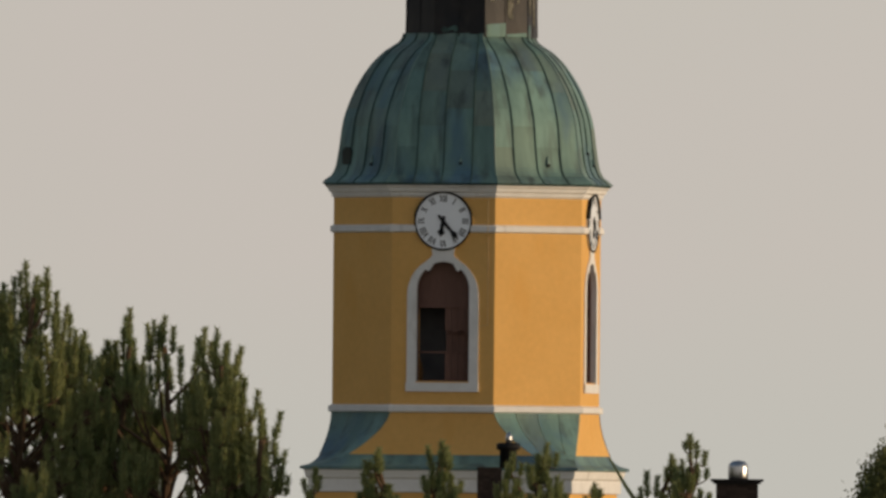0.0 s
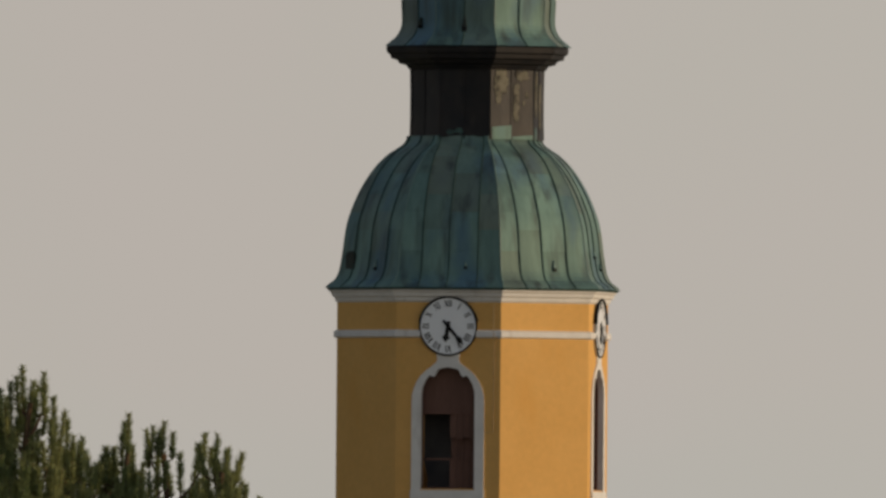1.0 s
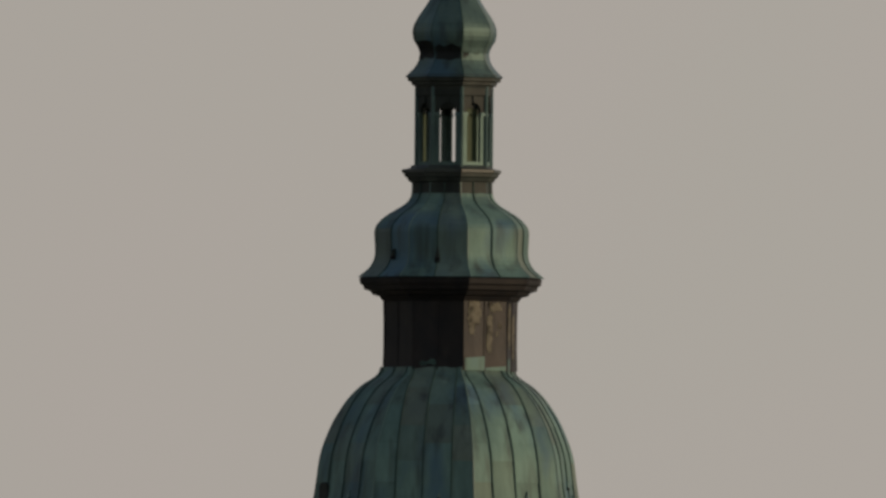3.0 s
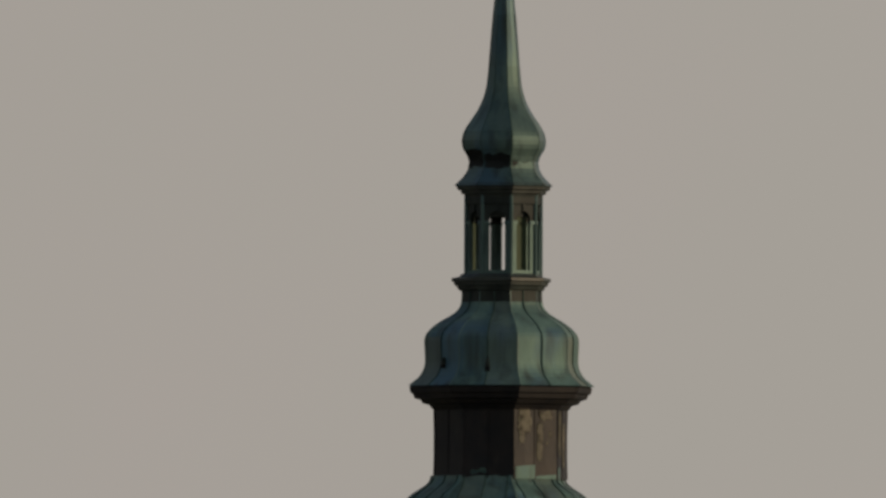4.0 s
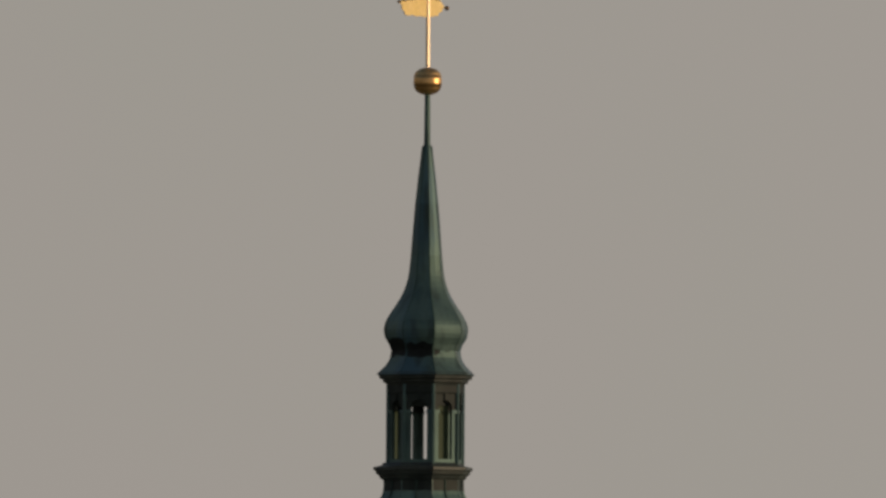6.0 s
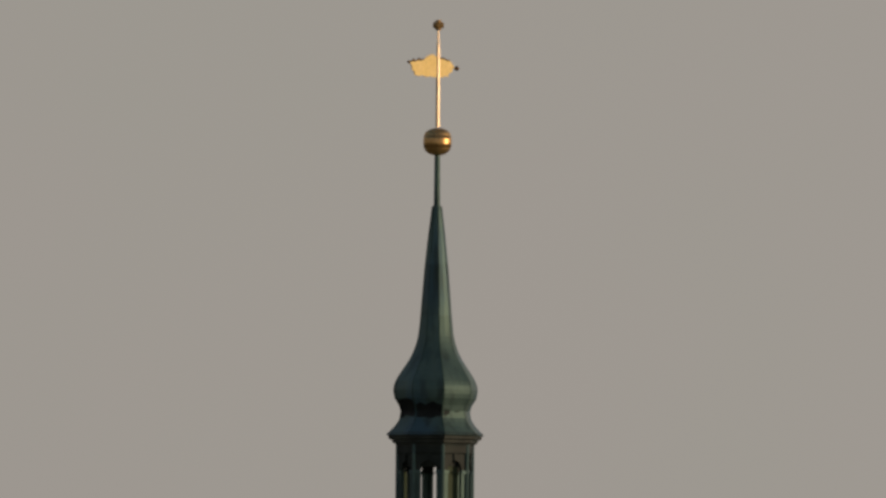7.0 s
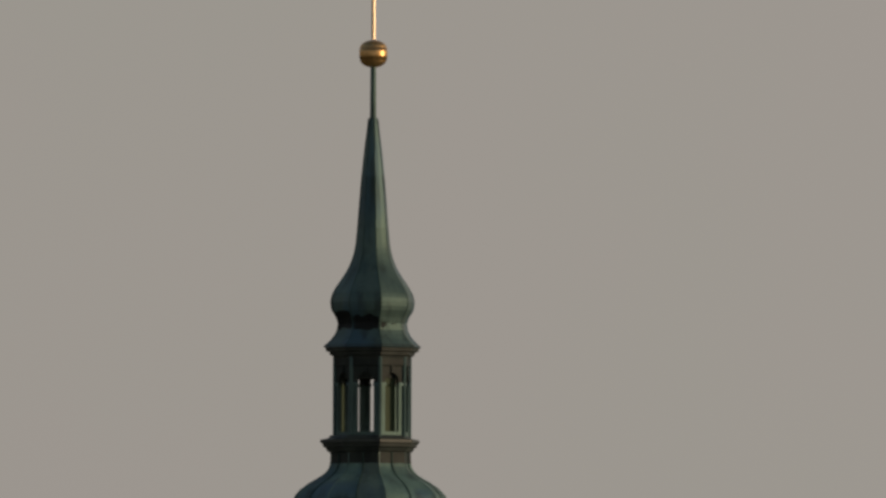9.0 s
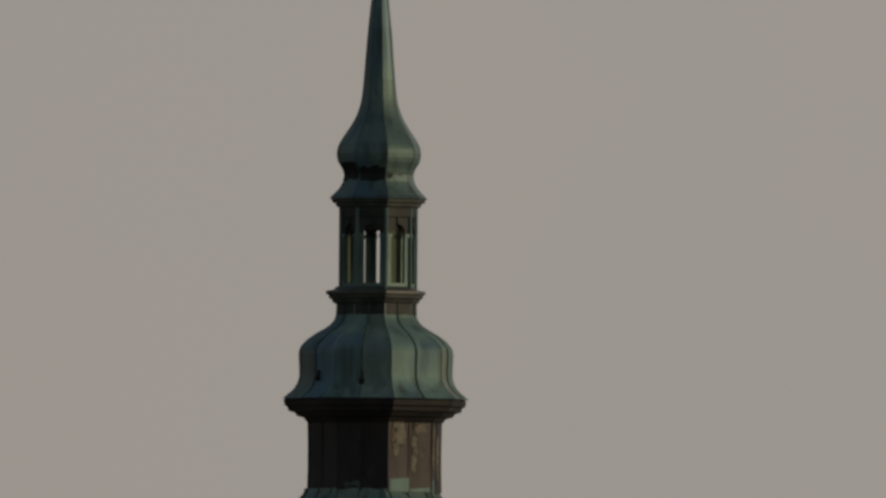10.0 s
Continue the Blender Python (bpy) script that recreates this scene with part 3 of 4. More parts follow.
part("lower_cornice", square([(238 * U, z_of(-556)), (240 * U, z_of(-554)), (240 * U, z_of(-532)), (244 * U, z_of(-529)), (246 * U, z_of(-520)), (247 * U, z_of(-515))]), WHITE, tower, "white frieze and cornice under the eave")
part("lower_wall", square([(234 * U, -1.5), (234 * U, z_of(-555))]), OCHRE, tower)

# --- dome
dome_prof = smooth_profile([(-2, 260), (4, 254), (12, 243), (27, 235.5), (57, 230), (107, 223), (157, 206), (207, 177), (237, 148), (252, 125), (262, 118), (268, 117)], 6)
dome = part("dome", octagon([(-6, 256)] + [(h, w) for h, w in dome_prof]), SEAM, tower, "green patinated copper bell-shaped dome")
W0 = 235.0


def spread_line(sgn):
    return lambda w: min(0.985, max(0.015, 0.5 + sgn * 0.275 * (W0 / max(w, 60)) ** 0.62))


dome_lines = [lambda w: 0.0, spread_line(-1), lambda w: 0.49, spread_line(1), lambda w: 1.0]
roof_sheets(dome, dome_prof, dome_lines, 4, COPPER, 0.0)
roof_seams(dome, dome_prof, dome_lines, SEAM, 0.0, 0.034, HIP)


def hatch(k, h, w, f, size, parent, tall=1.0, mat=HIP):
    """A small hooded roof vent: a copper hood over a dark mouth."""
    p = on_roof(k, f, h, w, 0)
    s, hi, out = size, size * tall, 0.13
    bm = bmesh.new()
    vs = [bm.verts.new(v) for v in ((-s * .5, 0.1, -hi * .4), (s * .5, 0.1, -hi * .4), (0, 0.1, hi), (-s * .5, -out, -hi * .4), (s * .5, -out, -hi * .4), (0, -out * .4, hi))]
    for f4 in ((0, 1, 4, 3), (1, 2, 5, 4), (2, 0, 3, 5), (3, 4, 5)):
        bm.faces.new([vs[i] for i in f4])
    at = Matrix.Translation(p) @ turn_z(45 * k)
    vent = part("roof_vent", bm, mat, parent, "small hooded vent with a dark mouth", m=at)
    bm = bmesh.new()
    box(bm, -s * .5, s * .5, -out - 0.004, 0.1, -hi, -hi * .405)
    part("mouth", bm, BLACK, vent)


def dormer(k, h, w, f, wide, tall, parent):
    """A dark box-shaped dormer with a rounded sheet top."""
    bm = bmesh.new()
    hw = wide / 2
    top = [(hw * math.cos(math.pi * i / 8), tall * 0.3 + hw * 0.7 * math.sin(math.pi * i / 8)) for i in range(9)]
    prism(bm, top + [(-hw, -tall * 0.6), (hw, -tall * 0.6)], -0.10, 0.3)
    part("roof_dormer", bm, DARK_COPPER, parent, "small dark dormer", m=Matrix.Translation(on_roof(k, f, h, w, 0)) @ turn_z(45 * k))


for k in range(8):
    hatch(k, 38, 233, 0.66 if k % 2 == 0 else 0.62, 0.10, dome, 1.9 if k % 2 else 1.3)

dormer(7, 44, 231, 0.17, 0.55, 0.60, dome)
hatch(2, 60, 229, 0.45, 0.16, dome)

# --- neck and upper cornice
neck_prof = [(262, 117), (300, 116), (345, 116), (388, 117)]
neck = part("neck", octagon(neck_prof, UPPER), BROWN, tower, "dark brown oxidised copper neck")
roof_sheets(neck, neck_prof, [lambda w: 0.0, lambda w: 0.48, lambda w: 1.0], 1, BROWN, UPPER, 0.012, "neck_sheet")
roof_seams(neck, neck_prof, [lambda w: 0.0, lambda w: 0.48, lambda w: 1.0], BROWN, UPPER, 0.05, high=0.04)
for k, f0, f1, h0, h1 in ((1, 0.02, 0.47, 262, 287), (1, 0.50, 0.97, 262, 270), (2, 0.02, 0.2, 262, 284)):
    bm = bmesh.new()
    pts = [on_roof(k, f, h, 117, UPPER, lift) for lift in (0.0, 0.05) for f, h in ((f0, h0), (f1, h0), (f1, h1), (f0, h1 - 3))]
    vs = [bm.verts.new(p) for p in pts]
    for f4 in ((0, 1, 2, 3), (4, 5, 6, 7), (0, 1, 5, 4), (1, 2, 6, 5), (2, 3, 7, 6), (3, 0, 4, 7)):
        bm.faces.new([vs[i] for i in f4])
    part("flashing", bm, COPPER, neck, "patched copper flashing")
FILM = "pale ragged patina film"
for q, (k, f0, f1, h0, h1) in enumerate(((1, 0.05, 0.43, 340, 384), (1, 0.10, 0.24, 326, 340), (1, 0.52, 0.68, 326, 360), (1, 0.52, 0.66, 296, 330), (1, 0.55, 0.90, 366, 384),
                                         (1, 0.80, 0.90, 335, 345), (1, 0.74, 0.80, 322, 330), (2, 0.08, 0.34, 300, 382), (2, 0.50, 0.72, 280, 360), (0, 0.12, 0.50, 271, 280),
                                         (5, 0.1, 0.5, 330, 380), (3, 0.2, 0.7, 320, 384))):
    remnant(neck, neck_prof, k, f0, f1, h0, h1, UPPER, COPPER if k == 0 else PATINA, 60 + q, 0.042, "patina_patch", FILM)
part("upper_cornice", octagon([(384, 117), (387, 122), (393, 126), (396, 138), (402, 142), (405, 153), (412, 155), (415, 160), (424, 162), (427, 159)], UPPER), BROWN, tower, "brown moulded metal cornice")

bell_prof = smooth_profile([(427, 163), (433, 156), (442, 145), (457, 136), (470, 133.5), (487, 134), (507, 135), (520, 131), (530, 122), (543, 104), (557, 81), (570, 71), (585, 69), (597, 69)], 8)
bell = part("bell_roof", octagon(bell_prof, UPPER + 0.03), SEAM, tower, "bell-shaped copper roof above the neck")
half_lines = [lambda w: 0.0, lambda w: 0.49, lambda w: 1.0]
roof_sheets(bell, bell_prof, half_lines, 2, COPPER, UPPER + 0.03)
roof_seams(bell, bell_prof, half_lines, SEAM, UPPER + 0.03, 0.034, HIP)
for k, f in ((7, 0.65), (0, 0.55), (3, 0.5), (4, 0.5), (5, 0.5)):
    hatch(k, 467, 134, f, 0.10 if k == 7 else 0.17, bell, 1.9, DARK_COPPER)
# A dark ring below the sill, with the overhang's shade in its colour.
part("bell_collar", octagon([(576, 71.6), (580, 71.5), (590, 71), (597, 71)], UPPER + 0.03), DARK_COPPER, tower, "dark copper collar, shade under the sill put into its colour")
part("lantern_sill", octagon([(594, 69), (598, 76), (603, 78), (606, 83), (611, 84), (613, 88), (618, 88), (621, 74), (626, 70)], UPPER), MOULDING, tower, "moulded copper sill")

# --- open lantern
lantern = new("lantern")
lantern.parent = tower
lantern.matrix_basis = Matrix.Translation((TIP, 0, 0))
tagged(lantern, "open arcaded copper lantern")
LA = 66.0 / 0.98 * C8 * U
LS = LA * math.tan(radians(22.5))
for k in range(8):
    ow = LS * 0.56
    bm = bmesh.new()
    holed_wall(bm, LS, z_of(716), z_of(768), arch(ow, z_of(716) + 0.002, z_of(722), 12, 1.0), -LA, -LA + 0.14)
    side = part("arcade_head", bm, DARK_COPPER, lantern, "dark weathered arch head", m=turn_z(45 * k))
    bm = bmesh.new()
    box(bm, -LS, LS, -LA, -LA + 0.14, z_of(620), z_of(632))
    part("parapet", bm, SPIRE_COPPER, side)
    for x0, x1 in ((-LS, -ow), (ow, LS)):
        bm = bmesh.new()
        box(bm, x0, x1, -LA, -LA + 0.14, z_of(632), z_of(716))
        part("arcade_post", bm, SPIRE_COPPER, side)
    for x0, x1 in ((-LS - 0.02, -ow + 0.015), (ow - 0.015, LS + 0.02)):
        bm = bmesh.new()
        box(bm, x0, x1, -LA - 0.05, -LA + 0.05, z_of(713), z_of(719))
        part("impost", bm, SPIRE_COPPER, side)
    bm = bmesh.new()
    prism(bm, [(-0.04, z_of(736)), (0.04, z_of(736)), (0.055, z_of(749)), (-0.055, z_of(749))], -LA - 0.05, -LA + 0.02)
    part("keystone", bm, DARK_COPPER, side)
    bm = bmesh.new()
    tube(bm, [corner(k, LA / C8 + 0.005) + Vector((0, 0, z_of(622))), corner(k, LA / C8 + 0.005) + Vector((0, 0, z_of(766)))], [0.07, 0.07], 8)
    part("corner_pillar", bm, SPIRE_COPPER, lantern)
# Added block that shuts out the sky and keeps the arch heads dark.
part("lantern_ceiling", octagon([(727, 58), (748, 58)], TIP), DARK_COPPER, tower, "dark ceiling block added inside the lantern")
part("frieze", octagon([(748, 67.6), (750, 68.6), (764, 68.6), (766, 67.6)], TIP), DARK_COPPER, tower, "dark aged copper frieze over the arches")
# Added panels; the lantern's sunlit inside is put into their olive colour.
for k, back in ((1, 0.22), (6, 0.16)):
    bm = bmesh.new()
    prism(bm, arch(LS * 0.56 - 0.003, z_of(632) + 0.003, z_of(722) - 0.003, 12, 1.0), -LA + back, -LA + back + 0.03)
    part("closing_panel", bm, OLIVE, lantern, "added olive panel in an arch, coloured like the sunlit inside", m=turn_z(45 * k))

part("lantern_cornice", octagon([(760, 68), (766, 70), (768, 75), (773, 76), (775, 82), (780, 83), (783, 86), (786, 84)], TIP), MOULDING, tower, "moulded copper cornice")
spire_prof = smooth_profile([(782, 86), (788, 80), (797, 71), (812, 62), (824, 60), (834, 63), (847, 71), (862, 73.5), (877, 70), (897, 58), (917, 45), (937, 36), (957, 30.5), (977, 28), (1027, 24), (1077, 20), (1127, 15), (1160, 11), (1188, 7.8)], 9)
spire = part("spire", octagon(spire_prof, TIP), SPIRE_COPPER, tower, "slender dark green copper onion spire")
roof_sheets(spire, spire_prof, [lambda w: 0.0, lambda w: 1.0], 4, SPIRE_COPPER, TIP, 0.008)
roof_seams(spire, spire_prof, [lambda w: 0.0, lambda w: 1.0], SEAM, TIP, 0.03, high=0.02)
bm = bmesh.new()
lathe(bm, [(0.145, z_of(1184)), (0.115, z_of(1192)), (0.10, z_of(1284))], 12)
part("spire_rod", bm, SPIRE_COPPER, tower, m=Matrix.Translation((TIP, 0, 0)))

# Small black plates on the spire's waist.
for k, f, h, w, wd, hh in ((0, 0.62, 830, 61.5, 0.10, 0.09), (1, 0.62, 823, 60, 0.14, 0.05), (3, 0.5, 829, 61, 0.3, 0.12), (5, 0.5, 829, 61, 0.3, 0.12)):
    bm = bmesh.new()
    box(bm, -wd, wd, -0.07, 0.12, -hh, hh)
    bmesh.ops.bevel(bm, geom=bm.edges[:], offset=0.06, segments=2, affect="EDGES")
    part("sound_hole", bm, BLACK, spire, "small black plate", m=Matrix.Translation(on_roof(k, f, h, w, TIP)) @ turn_z(45 * k))

# Thin dark brown films on five sides of the waist.
for q, (k, f0, f1, h0, h1) in enumerate(((0, 0.02, 0.98, 812, 838), (7, 0.02, 0.98, 814, 844), (6, 0.02, 0.98, 812, 840), (4, 0.02, 0.98, 812, 836), (1, 0.06, 0.30, 818, 826))):
    remnant(spire, spire_prof, k, f0, f1, h0, h1, TIP, WAIST_BROWN, 90 + q, 0.034, "dark_stain", "thin dark metal film", 0.05)

# --- gilt ball, rod, vane and finial
bm = bmesh.new()
R, mid = 24.5 * U, z_of(1302.5)
rows = [(max(0.02, R * 0.975 * math.sin(a)), mid - 9 * U - 15.5 * U * math.cos(a)) for a in (math.pi / 2 * i / 8 for i in range(9))]
rows += [(R, mid - 9 * U), (R * 1.015, mid - 3 * U), (R * 1.015, mid + 3 * U), (R, mid + 9 * U)]
rows += [(max(0.02, R * 0.985 * math.cos(a)), mid + 9 * U + 15.5 * U * math.sin(a)) for a in (math.pi / 2 * i / 8 for i in range(9))]
ball = part("gilt_ball", lathe(bm, rows, 40), GOLD, tower, "gilded metal ball with a band round its middle", True, Matrix.Translation((TIP, 0, 0)))
bm = bmesh.new()
lathe(bm, [(0.075, z_of(1328)), (0.07, z_of(1420)), (0.055, z_of(1475)), (0.035, z_of(1478)), (0.026, z_of(1506))], 12)
part("vane_rod", bm, ROD, tower, "gilded rod", False, Matrix.Translation((TIP, 0, 0)))


def vane():
    v = new("weather_vane")
    v.parent = tower
    v.matrix_basis = Matrix.Translation((TIP, 0, z_of(1435.5))) @ turn_z(-TURN + 38)
    tagged(v, "gilded sheet weather vane with scrolled edge")
    V = 1.28 * U
    prof = [(-50, 6), (-45, 9), (-41, 7.5), (-36, 10.5), (-30, 10), (-25, 12), (-20, 17), (-15, 20), (-11, 22), (-7, 20.5), (-4, 17.5), (3, 15), (9, 14.5), (14, 12), (20, 11), (24, 7), (28, 0),
            (25, -4), (24, -9), (19, -11), (17, -17), (11, -16.5), (8, -19), (0, -18), (-6, -19.5), (-14, -17.5), (-20, -19), (-28, -16.5), (-34, -18), (-41, -16), (-42, -10), (-46, -7), (-46, -1)]
    bm = bmesh.new()
    prism(bm, [(x * V, z * U) for x, z in prof], -0.02, 0.02)
    part("vane_sheet", bm, GILT, v)
    for x, z, rr in ((-51.5, 6.5, 0.055), (-43, 10.5, 0.05), (-33, 12.5, 0.045), (33, -2, 0.085)):
        bm = bmesh.new()
        bmesh.ops.create_icosphere(bm, subdivisions=2, radius=rr)
        part("bead", bm, TARNISH, v, "dark bead", True, Matrix.Translation((x * V, 0, z * U)))
    bm = bmesh.new()
    tube(bm, [(27 * V, 0, -1 * U), (33 * V, 0, -2 * U)], [0.02, 0.02], 6)
    part("bead_stem", bm, TARNISH, v)
    for pts in (((-50, 6), (-45, 9.5), (-41, 8), (-36, 11), (-30, 10.5), (-25, 12.5)), ((3, 15.5), (9, 15), (14, 12.5), (20, 11.5))):
        bm = bmesh.new()
        tube(bm, [(x * V, -0.015, z * U) for x, z in pts], [0.024] * len(pts), 6)
        part("scroll", bm, TARNISH, v, "dark scroll edge")


vane()
bm = bmesh.new()
for i in range(3):
    d = [(1, 0, 0), (0, 0, 1), (0, 1, 0)][i]
    tube(bm, [Vector((0, 0, z_of(1509))) - Vector(d) * 0.18, Vector((0, 0, z_of(1509))), Vector((0, 0, z_of(1509))) + Vector(d) * 0.18], [0.10, 0.13, 0.10], 8)
part("finial", bm, BRONZE, tower, "bronze star finial", m=Matrix.Translation((TIP, 0, 0)) @ turn_z(20))

# ---------------------------------------------------------------- chimneys and house
MY, MU = -280.0, 0.01469      # the row of trees and roofs before the church, and its measure
LEAN = 0.00925


def row_x(u, v=760):
    return (u - 826.8 + (v - 441) * LEAN) * MU


def row_z(v, u=784):
    return EYE[2] + (916.2 - v + (u - 784) * LEAN) * MU


def house():
    g = height(8, MY + 8) - 0.3
    h = thing("house", (2.0, MY + 6, g), "plastered house with red-brown tiled roof", "house")
    L, D, eave, ridge = 7.2, 5.0, 9.6, row_z(925) - g
    bm = bmesh.new()
    box(bm, -L, L, -D, D, 0, eave)
    part("house_wall", bm, PLASTER, h)
    for s in (-1, 1):
        bm = bmesh.new()
        vs = [bm.verts.new(p) for p in ((-L - .3, s * (D + .5), eave - .2), (L + .3, s * (D + .5), eave - .2), (L + .3, 0, ridge), (-L - .3, 0, ridge),
                                        (-L - .3, s * (D + .5), eave - .4), (L + .3, s * (D + .5), eave - .4), (L + .3, 0, ridge - .2), (-L - .3, 0, ridge - .2))]
        for f in ((0, 1, 2, 3), (4, 5, 6, 7), (0, 1, 5, 4), (1, 2, 6, 5), (2, 3, 7, 6), (3, 0, 4, 7)):
            bm.faces.new([vs[i] for i in f])
        part("roof", bm, TILE, h)
    for s in (-1, 1):
        bm = bmesh.new()
        vs = [bm.verts.new(p) for p in ((s * (L - .02), -D, eave), (s * (L - .02), D, eave), (s * (L - .02), 0, ridge - .2))]
        bm.faces.new(vs)
        part("gable", bm, PLASTER, h)
    return h, g


home, home_g = house()


def chimney(px0, px1, py_top, name, label, cap):
    x0, x1 = row_x(px0), row_x(px1)
    zt = row_z(py_top, px0)
    w = (x1 - x0) / 2
    c = thing(name, ((x0 + x1) / 2, MY + 6, row_z(960)), label, "chimney")
    top = zt - row_z(960)
    courses = int(top / 0.075)
    for i in range(courses):
        z0 = top - (i + 1) * 0.075
        if z0 < 0:
            break
        n = 4
        for j in range(n):
            bm = bmesh.new()
            xa = -w + 2 * w * j / n + (0.0 if i % 2 else w / n * 0.0)
            box(bm, xa + 0.005, xa + 2 * w / n - 0.005, -w * 0.8, -w * 0.8 + 0.12, z0 + 0.006, z0 + 0.069)
            part("brick", bm, SOOT, c)
    bm = bmesh.new()
    box(bm, -w + 0.015, w - 0.015, -w * 0.8 + 0.02, w * 0.8, 0, top - 0.004)
    part("chimney_body", bm, SOOT, c)
    if cap:
        bm = bmesh.new()
        box(bm, -w - cap, w + cap, -w * 0.8 - cap, w * 0.8 + cap, top, top + 0.07)
        box(bm, -w - cap * .5, w + cap * .5, -w * 0.8 - cap * .5, w * 0.8 + cap * .5, top - 0.06, top)
        part("cap", bm, BLACK, c, "dark chimney cap plate")
    return c, top, w


c2, top, w = chimney(1271, 1347, 852, "chimney", "dark sooty chimney with a shining steel cowl", 0.13)
bm = bmesh.new()
r = 18 * MU
lathe(bm, [(r * .95, top + .06), (r, top + .12), (r, top + .38), (r * .92, top + .47), (r * .65, top + .53), (r * .2, top + .56)], 24)
part("cowl", bm, STEEL, c2, "galvanised steel cowl", True, Matrix.Translation((2 * MU, 0, 0)))
c1, top, w = chimney(845, 890, 826, "chimney", "dark chimney stack with a black pot", 0.0)
bm = bmesh.new()
r = 18 * MU
lathe(bm, [(r * .85, top - .05), (r * .85, top + .42), (r * 1.15, top + .45), (r * 1.2, top + .58), (r * .9, top + .62)], 20)
part("chimney_pot", bm, BLACK, c1, "black chimney pot", True, Matrix.Translation((33 * MU, 0.0, 0.02)))
bm = bmesh.new()
lathe(bm, [(.06, top + .60), (.09, top + .66), (.085, top + .80), (.03, top + .90)], 14)
part("pot_finial", bm, STEEL, c1, "steel cap", True, Matrix.Translation((34 * MU, 0.0, 0.02)))


# ---------------------------------------------------------------- trees
def blades(name, bases, ways, lengths, wide, mat, parent, label="", kind=""):
    """Many thin pointed blades as one mesh."""
    n = len(bases)
    side = np.cross(ways, np.random.normal(size=(n, 3)))
    side /= np.linalg.norm(side, axis=1)[:, None] + 1e-9
    v = np.empty((n * 3, 3))
    v[0::3] = bases - side * (wide / 2)
    v[1::3] = bases + side * (wide / 2)
    v[2::3] = bases + ways * lengths[:, None]
    me = bpy.data.meshes.new(name)
    me.vertices.add(n * 3), me.loops.add(n * 3), me.polygons.add(n)
    me.vertices.foreach_set("co", v.ravel())
    me.loops.foreach_set("vertex_index", np.arange(n * 3, dtype=np.int32))
    me.polygons.foreach_set("loop_start", np.arange(0, n * 3, 3, dtype=np.int32))
    me.update()
    me.materials.append(mat)
    ob = new(name, me)
    ob.parent = parent
    return tagged(ob, label, kind=kind)


def brush(rng, B, W, L, limbs, root, start, lean, ln, per, size):
    """One upright shoot: a stem and a blunt bottle-brush of needles."""
    lean = lean.normalized()
    bow = start.lerp(start + lean * ln, 0.5)
    tube(limbs, [root, start, bow, start + lean * ln, start + lean * (ln + 0.07)], [0.022, 0.018, 0.014, 0.020, 0.012], 5)
    n = int(per * ln)
    f = rng.uniform(0.0, 1.0, n)
    d = rng.normal(size=(n, 3))
    la = np.array(lean)
    d -= (d @ la)[:, None] * la[None]
    d /= np.linalg.norm(d, axis=1)[:, None]
    way = d * 0.80 + la[None] * (rng.uniform(0.35, 0.85, n) + 0.5 * f ** 6)[:, None]
    way /= np.linalg.norm(way, axis=1)[:, None]
    B.append(np.array(start)[None] + la[None] * (f * ln)[:, None]), W.append(way)
    L.append(rng.uniform(0.14, 0.22, n) * size)


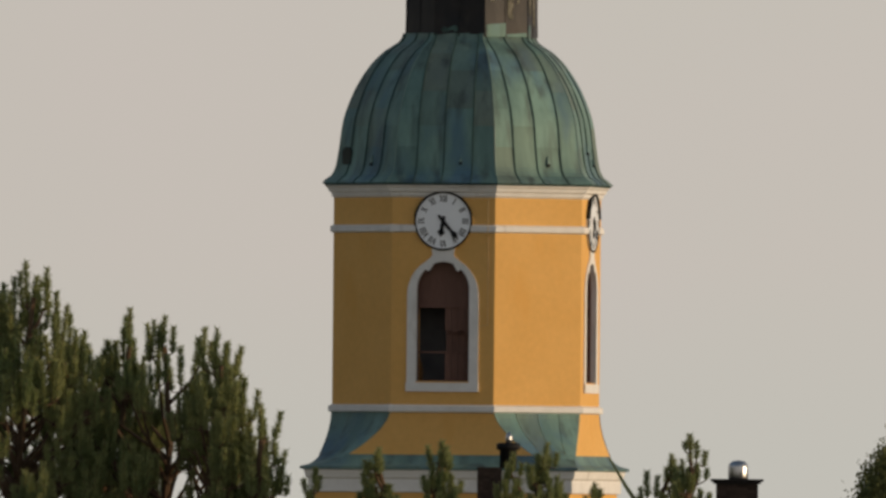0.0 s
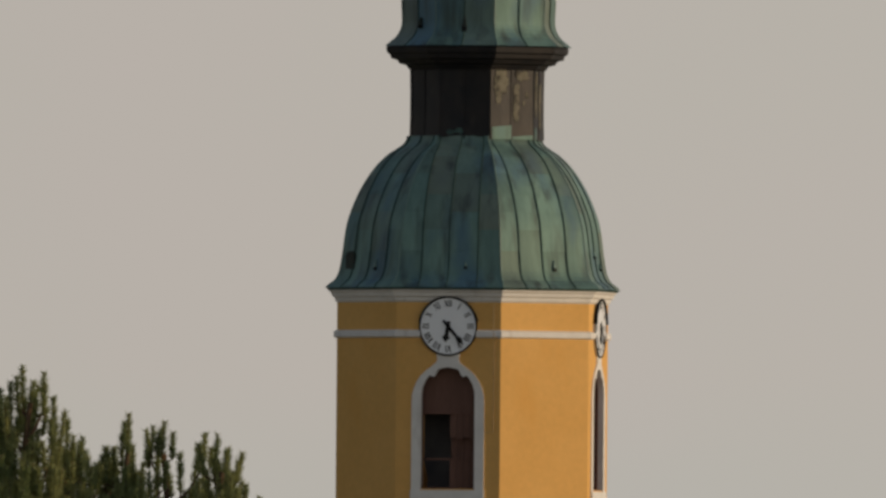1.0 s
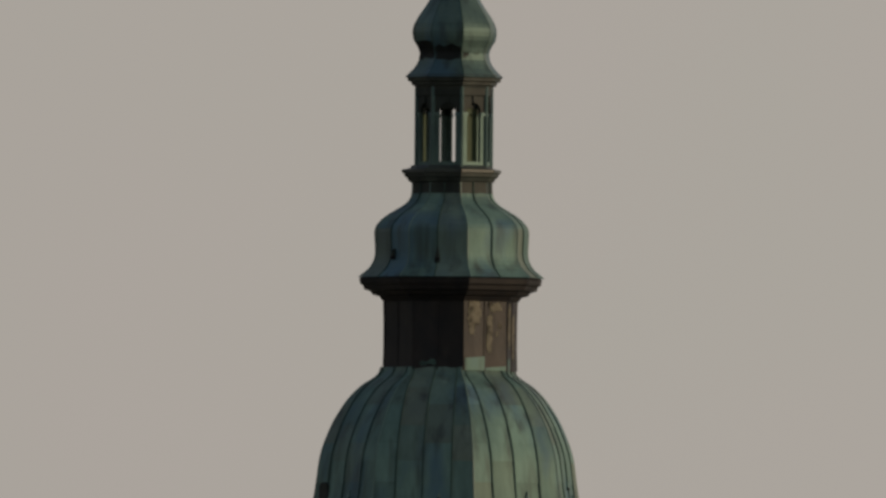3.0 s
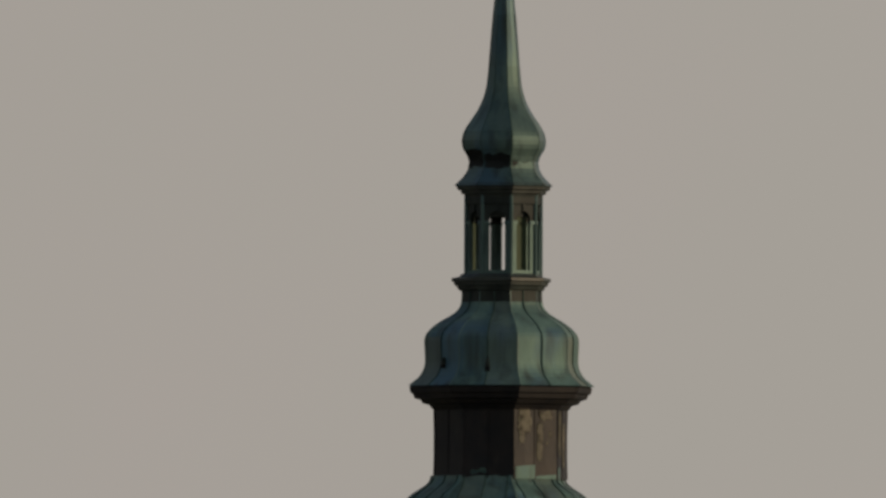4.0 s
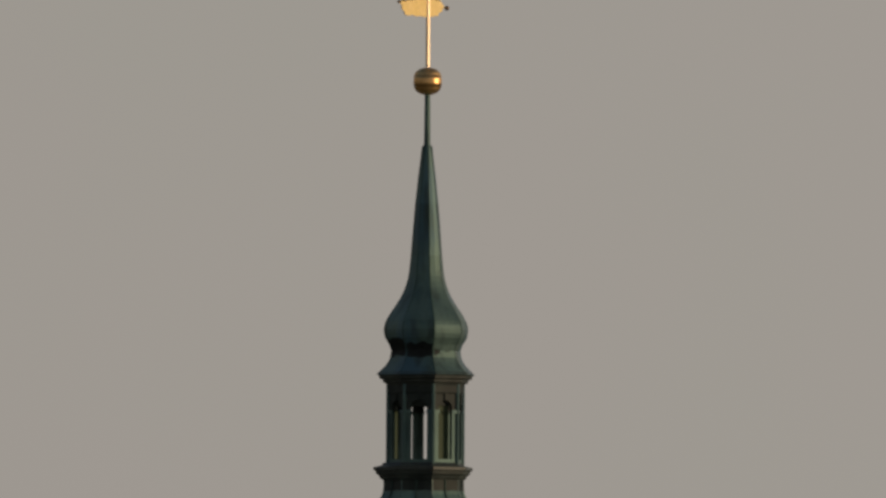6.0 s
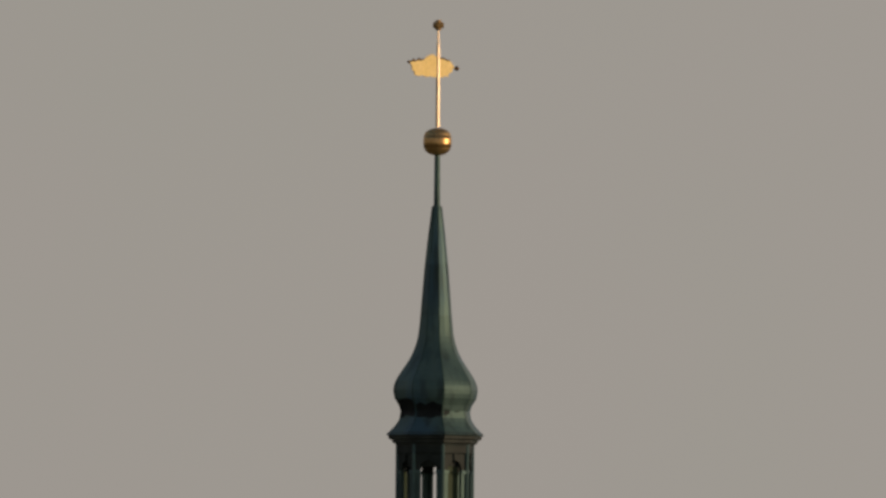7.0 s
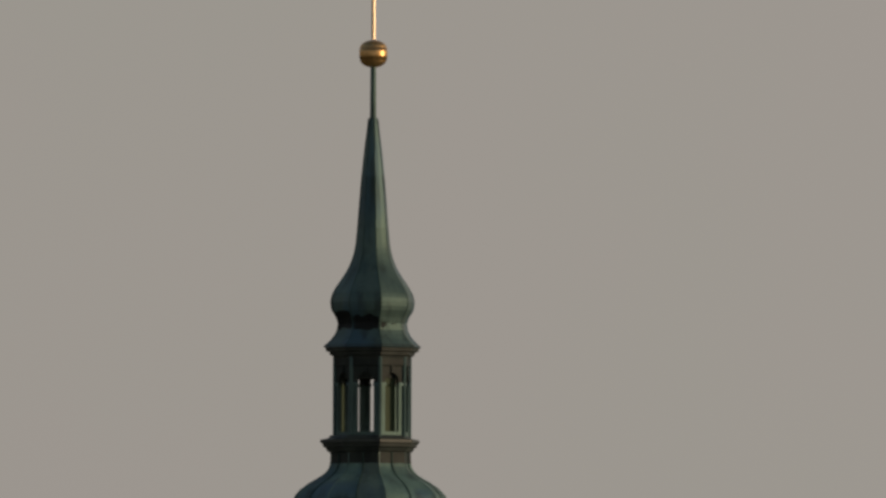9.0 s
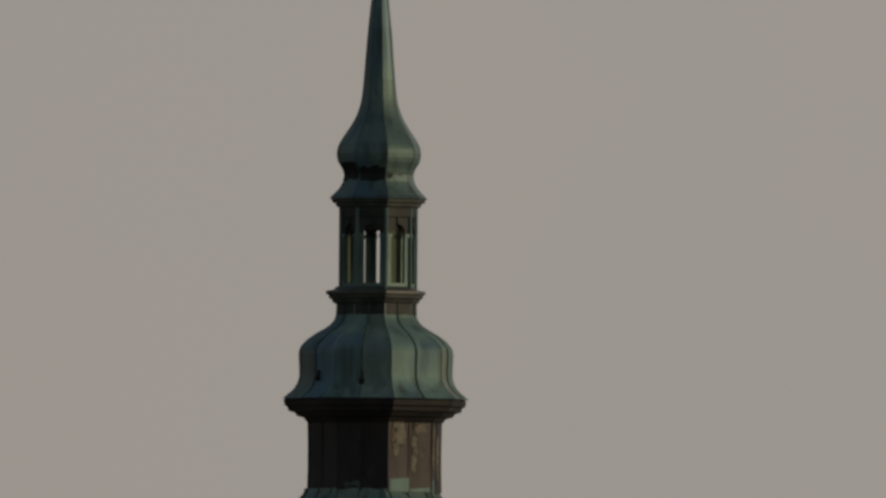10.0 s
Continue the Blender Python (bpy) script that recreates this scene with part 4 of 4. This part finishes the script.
def pine(at, top, rx, rz, tufts, seed, label, low=-0.5, reach=0.7, per=330, size=1.0, flat=2.0, cones=0):
    """A pine: trunk, limbs that sweep outwards and up, and candelabra of blunt upright shoots at their ends."""
    rng = np.random.default_rng(seed)
    gx, gy = at
    g = height(gx, gy) - 0.2
    t = thing("pine_tree", (gx, gy, g), label, "pine tree", group="pine trees")
    H = top - g
    bm = bmesh.new()
    pts = [(0.25 * math.sin(i * 1.3 + seed) * (i / 8), 0.2 * math.cos(i * 1.7 + seed) * (i / 8), (H - 0.9) * i / 8) for i in range(9)]
    tube(bm, pts, [0.30 * (1 - i / 9) + 0.03 for i in range(9)], 8)
    part("trunk", bm, BARK, t, "rusty brown bark trunk")
    centre = H - rz
    limbs = bmesh.new()
    B, W, L = [], [], []
    spots = []
    for c in range(tufts):
        a = rng.uniform(0, math.tau)
        u = rng.uniform(low, 1.0)
        rad = rng.uniform(0.35, 1.0) ** 0.45
        if c == 0:
            u = rad = 1.0
        s = max(0.0, 1 - abs(u) ** flat) ** 0.5
        ln0 = reach * rng.uniform(0.75, 1.35)
        tip = Vector((rx * s * rad * math.cos(a), rx * s * rad * math.sin(a), centre + rz * u * rad - ln0))
        zr = max(0.5, tip.z - 0.75 * math.hypot(tip.x, tip.y) - 0.4)
        j = min(7.99, zr / (H - 0.9) * 8)
        root = Vector(pts[int(j)]).lerp(Vector(pts[int(j) + 1]), j - int(j))
        mid = root.lerp(tip, 0.6) - Vector((0, 0, 0.10 * (tip - root).length))
        tube(limbs, [root, mid, tip], [0.060, 0.042, 0.024], 6)
        spots.append(tip)
        fork = tip - Vector((0, 0, 0.12))
        brush(rng, B, W, L, limbs, fork, tip, Vector((rng.normal(0, 0.06), rng.normal(0, 0.06), 1)), ln0, per, size)
        b0 = rng.uniform(0, math.tau)
        n = rng.integers(2, 5)
        for q in range(n):
            b = b0 + math.tau * q / n + rng.uniform(-0.4, 0.4)
            out = Vector((math.cos(b), math.sin(b), 0))
            start = tip + out * (rng.uniform(0.14, 0.34) * size) + Vector((0, 0, rng.uniform(-0.25, 0.05)))
            brush(rng, B, W, L, limbs, fork, start, Vector((0, 0, 1)) + out * rng.uniform(0.02, 0.22), ln0 * rng.uniform(0.5, 0.9), per, size)
    tagged(part("branchwork", limbs, BARK, t), kind="stuff")
    blades("crown", np.concatenate(B), np.concatenate(W), np.concatenate(L), 0.030 * size, NEEDLE, t, "dark green needle shoots")
    for q in range(cones):
        p = spots[int(rng.integers(len(spots)))] + Vector((rng.normal(0, 0.12), -0.15, rng.uniform(-0.2, 0.1)))
        bm = bmesh.new()
        lathe(bm, [(0.02, -0.09), (0.06, -0.05), (0.07, 0.0), (0.05, 0.06), (0.015, 0.10)], 8)
        part("cone", bm, CONE, t, "rusty brown pine cone", True, Matrix.Translation(p))
    return t


PINE_A, PINE_B = "tall dark green pine with blunt upright shoots", "spreading green pine with candle-like shoots and bare stems"
pine((row_x(45), MY), row_z(466, 45), 1.95, 4.6, 88, 3, PINE_A, low=-0.4, reach=0.95, flat=3.0, cones=8)
pine((row_x(285), MY + 1.5), row_z(562, 300), 2.9, 4.8, 92, 5, PINE_B, low=-0.35, reach=0.95, flat=4.0, cones=8)
pine((row_x(130), MY + 5), row_z(585, 130), 2.3, 3.8, 42, 7, "broad dark green pine behind taller ones", low=-0.5, flat=3.5, cones=4)
pine((row_x(226), MY + 3), row_z(548, 226), 1.0, 3.4, 36, 21, PINE_A, low=-0.3, reach=1.0, flat=3.0)
pine((row_x(378), MY - 1), row_z(586, 378), 1.0, 3.2, 34, 22, PINE_A, low=-0.3, reach=0.9, flat=3.0)
pine((row_x(470), MY - 2), row_z(718, 470), 0.7, 2.6, 18, 8, "slender pine with upright shoots", low=-0.5)
for px, py, rx, rz, n, seed, far in ((558, 832, 0.20, 0.9, 4, 31, -2), (671, 796, 0.34, 1.1, 11, 11, -2), (780, 784, 0.38, 1.1, 12, 12, -3), (905, 806, 0.34, 1.0, 9, 16, -2),
                                     (965, 788, 0.40, 1.0, 12, 13, -4), (1050, 860, 0.2, 0.8, 4, 18, -2), (1228, 770, 0.42, 1.4, 16, 15, 14), (1196, 806, 0.2, 0.8, 5, 19, 15), (1146, 838, 0.22, 0.9, 5, 14, -1)):
    last = pine((row_x(px), MY + far), row_z(py, px), rx, rz, n, seed, "small pine top before the church tower" if px < 1110 else "dark pine top beside a chimney", low=-0.8, reach=0.5, per=480, size=0.9)
# the last of them, before the tower, has a bare branch that leans away from its trunk
foot = last.matrix_basis.translation
bm = bmesh.new()
tube(bm, [(0, 0, row_z(930, 1146) - foot.z), (-0.25, 0, row_z(892, 1129) - foot.z), (-0.55, 0, row_z(862, 1108) - foot.z), (-1.0, 0.05, row_z(810, 1078) - foot.z)], [0.075, 0.065, 0.05, 0.025], 7)
part("bare_branch", bm, NEEDLE, last, "bare leaning branch")


def broadleaf(at, top, rx, rz, clumps, seed, label):
    """A leafy tree: trunk, limbs and clumps of hanging leaves."""
    rng = np.random.default_rng(seed)
    gx, gy = at
    g = height(gx, gy) - 0.2
    t = thing("leafy_tree", (gx, gy, g), label, "tree")
    H = top - g
    bm = bmesh.new()
    tube(bm, [(0, 0, 0), (0.1, 0, H * .35), (-0.1, 0.1, H * .7), (0, 0, H - 0.8)], [0.28, 0.2, 0.11, 0.03], 8)
    part("trunk", bm, BARK, t)
    limbs = bmesh.new()
    B, W, L = [], [], []
    for c in range(clumps):
        a, u = rng.uniform(0, math.tau), rng.uniform(-0.5, 1)
        rad = rng.uniform(0.5, 1) ** 0.6
        s = math.sqrt(1 - u * u)
        tip = Vector((rx * s * rad * math.cos(a), rx * s * rad * math.sin(a), H - rz + rz * u * rad))
        root = Vector((0, 0, max(1.0, tip.z - 1.2 - 0.4 * math.hypot(tip.x, tip.y))))
        tube(limbs, [root, root.lerp(tip, .6) + Vector((0, 0, .2)), tip], [0.05, 0.03, 0.012], 5)
        n = 150
        off = rng.normal(size=(n, 3)) * np.array([0.13, 0.13, 0.24])
        off[:, 2] -= 0.12
        B.append(np.array(tip)[None] + off)
        d = rng.normal(size=(n, 3)) * 0.6 + np.array([0, 0, -0.8])
        W.append(d / np.linalg.norm(d, axis=1)[:, None])
        L.append(rng.uniform(0.10, 0.19, n))
    tagged(part("branchwork", limbs, BARK, t), kind="stuff")
    blades("crown", np.concatenate(B), np.concatenate(W), np.concatenate(L), 0.07, LEAF, t, "drooping green leaves")


broadleaf((row_x(1592), MY - 2), row_z(788, 1592), 1.2, 2.0, 120, 21, "leafy green tree with drooping twigs")
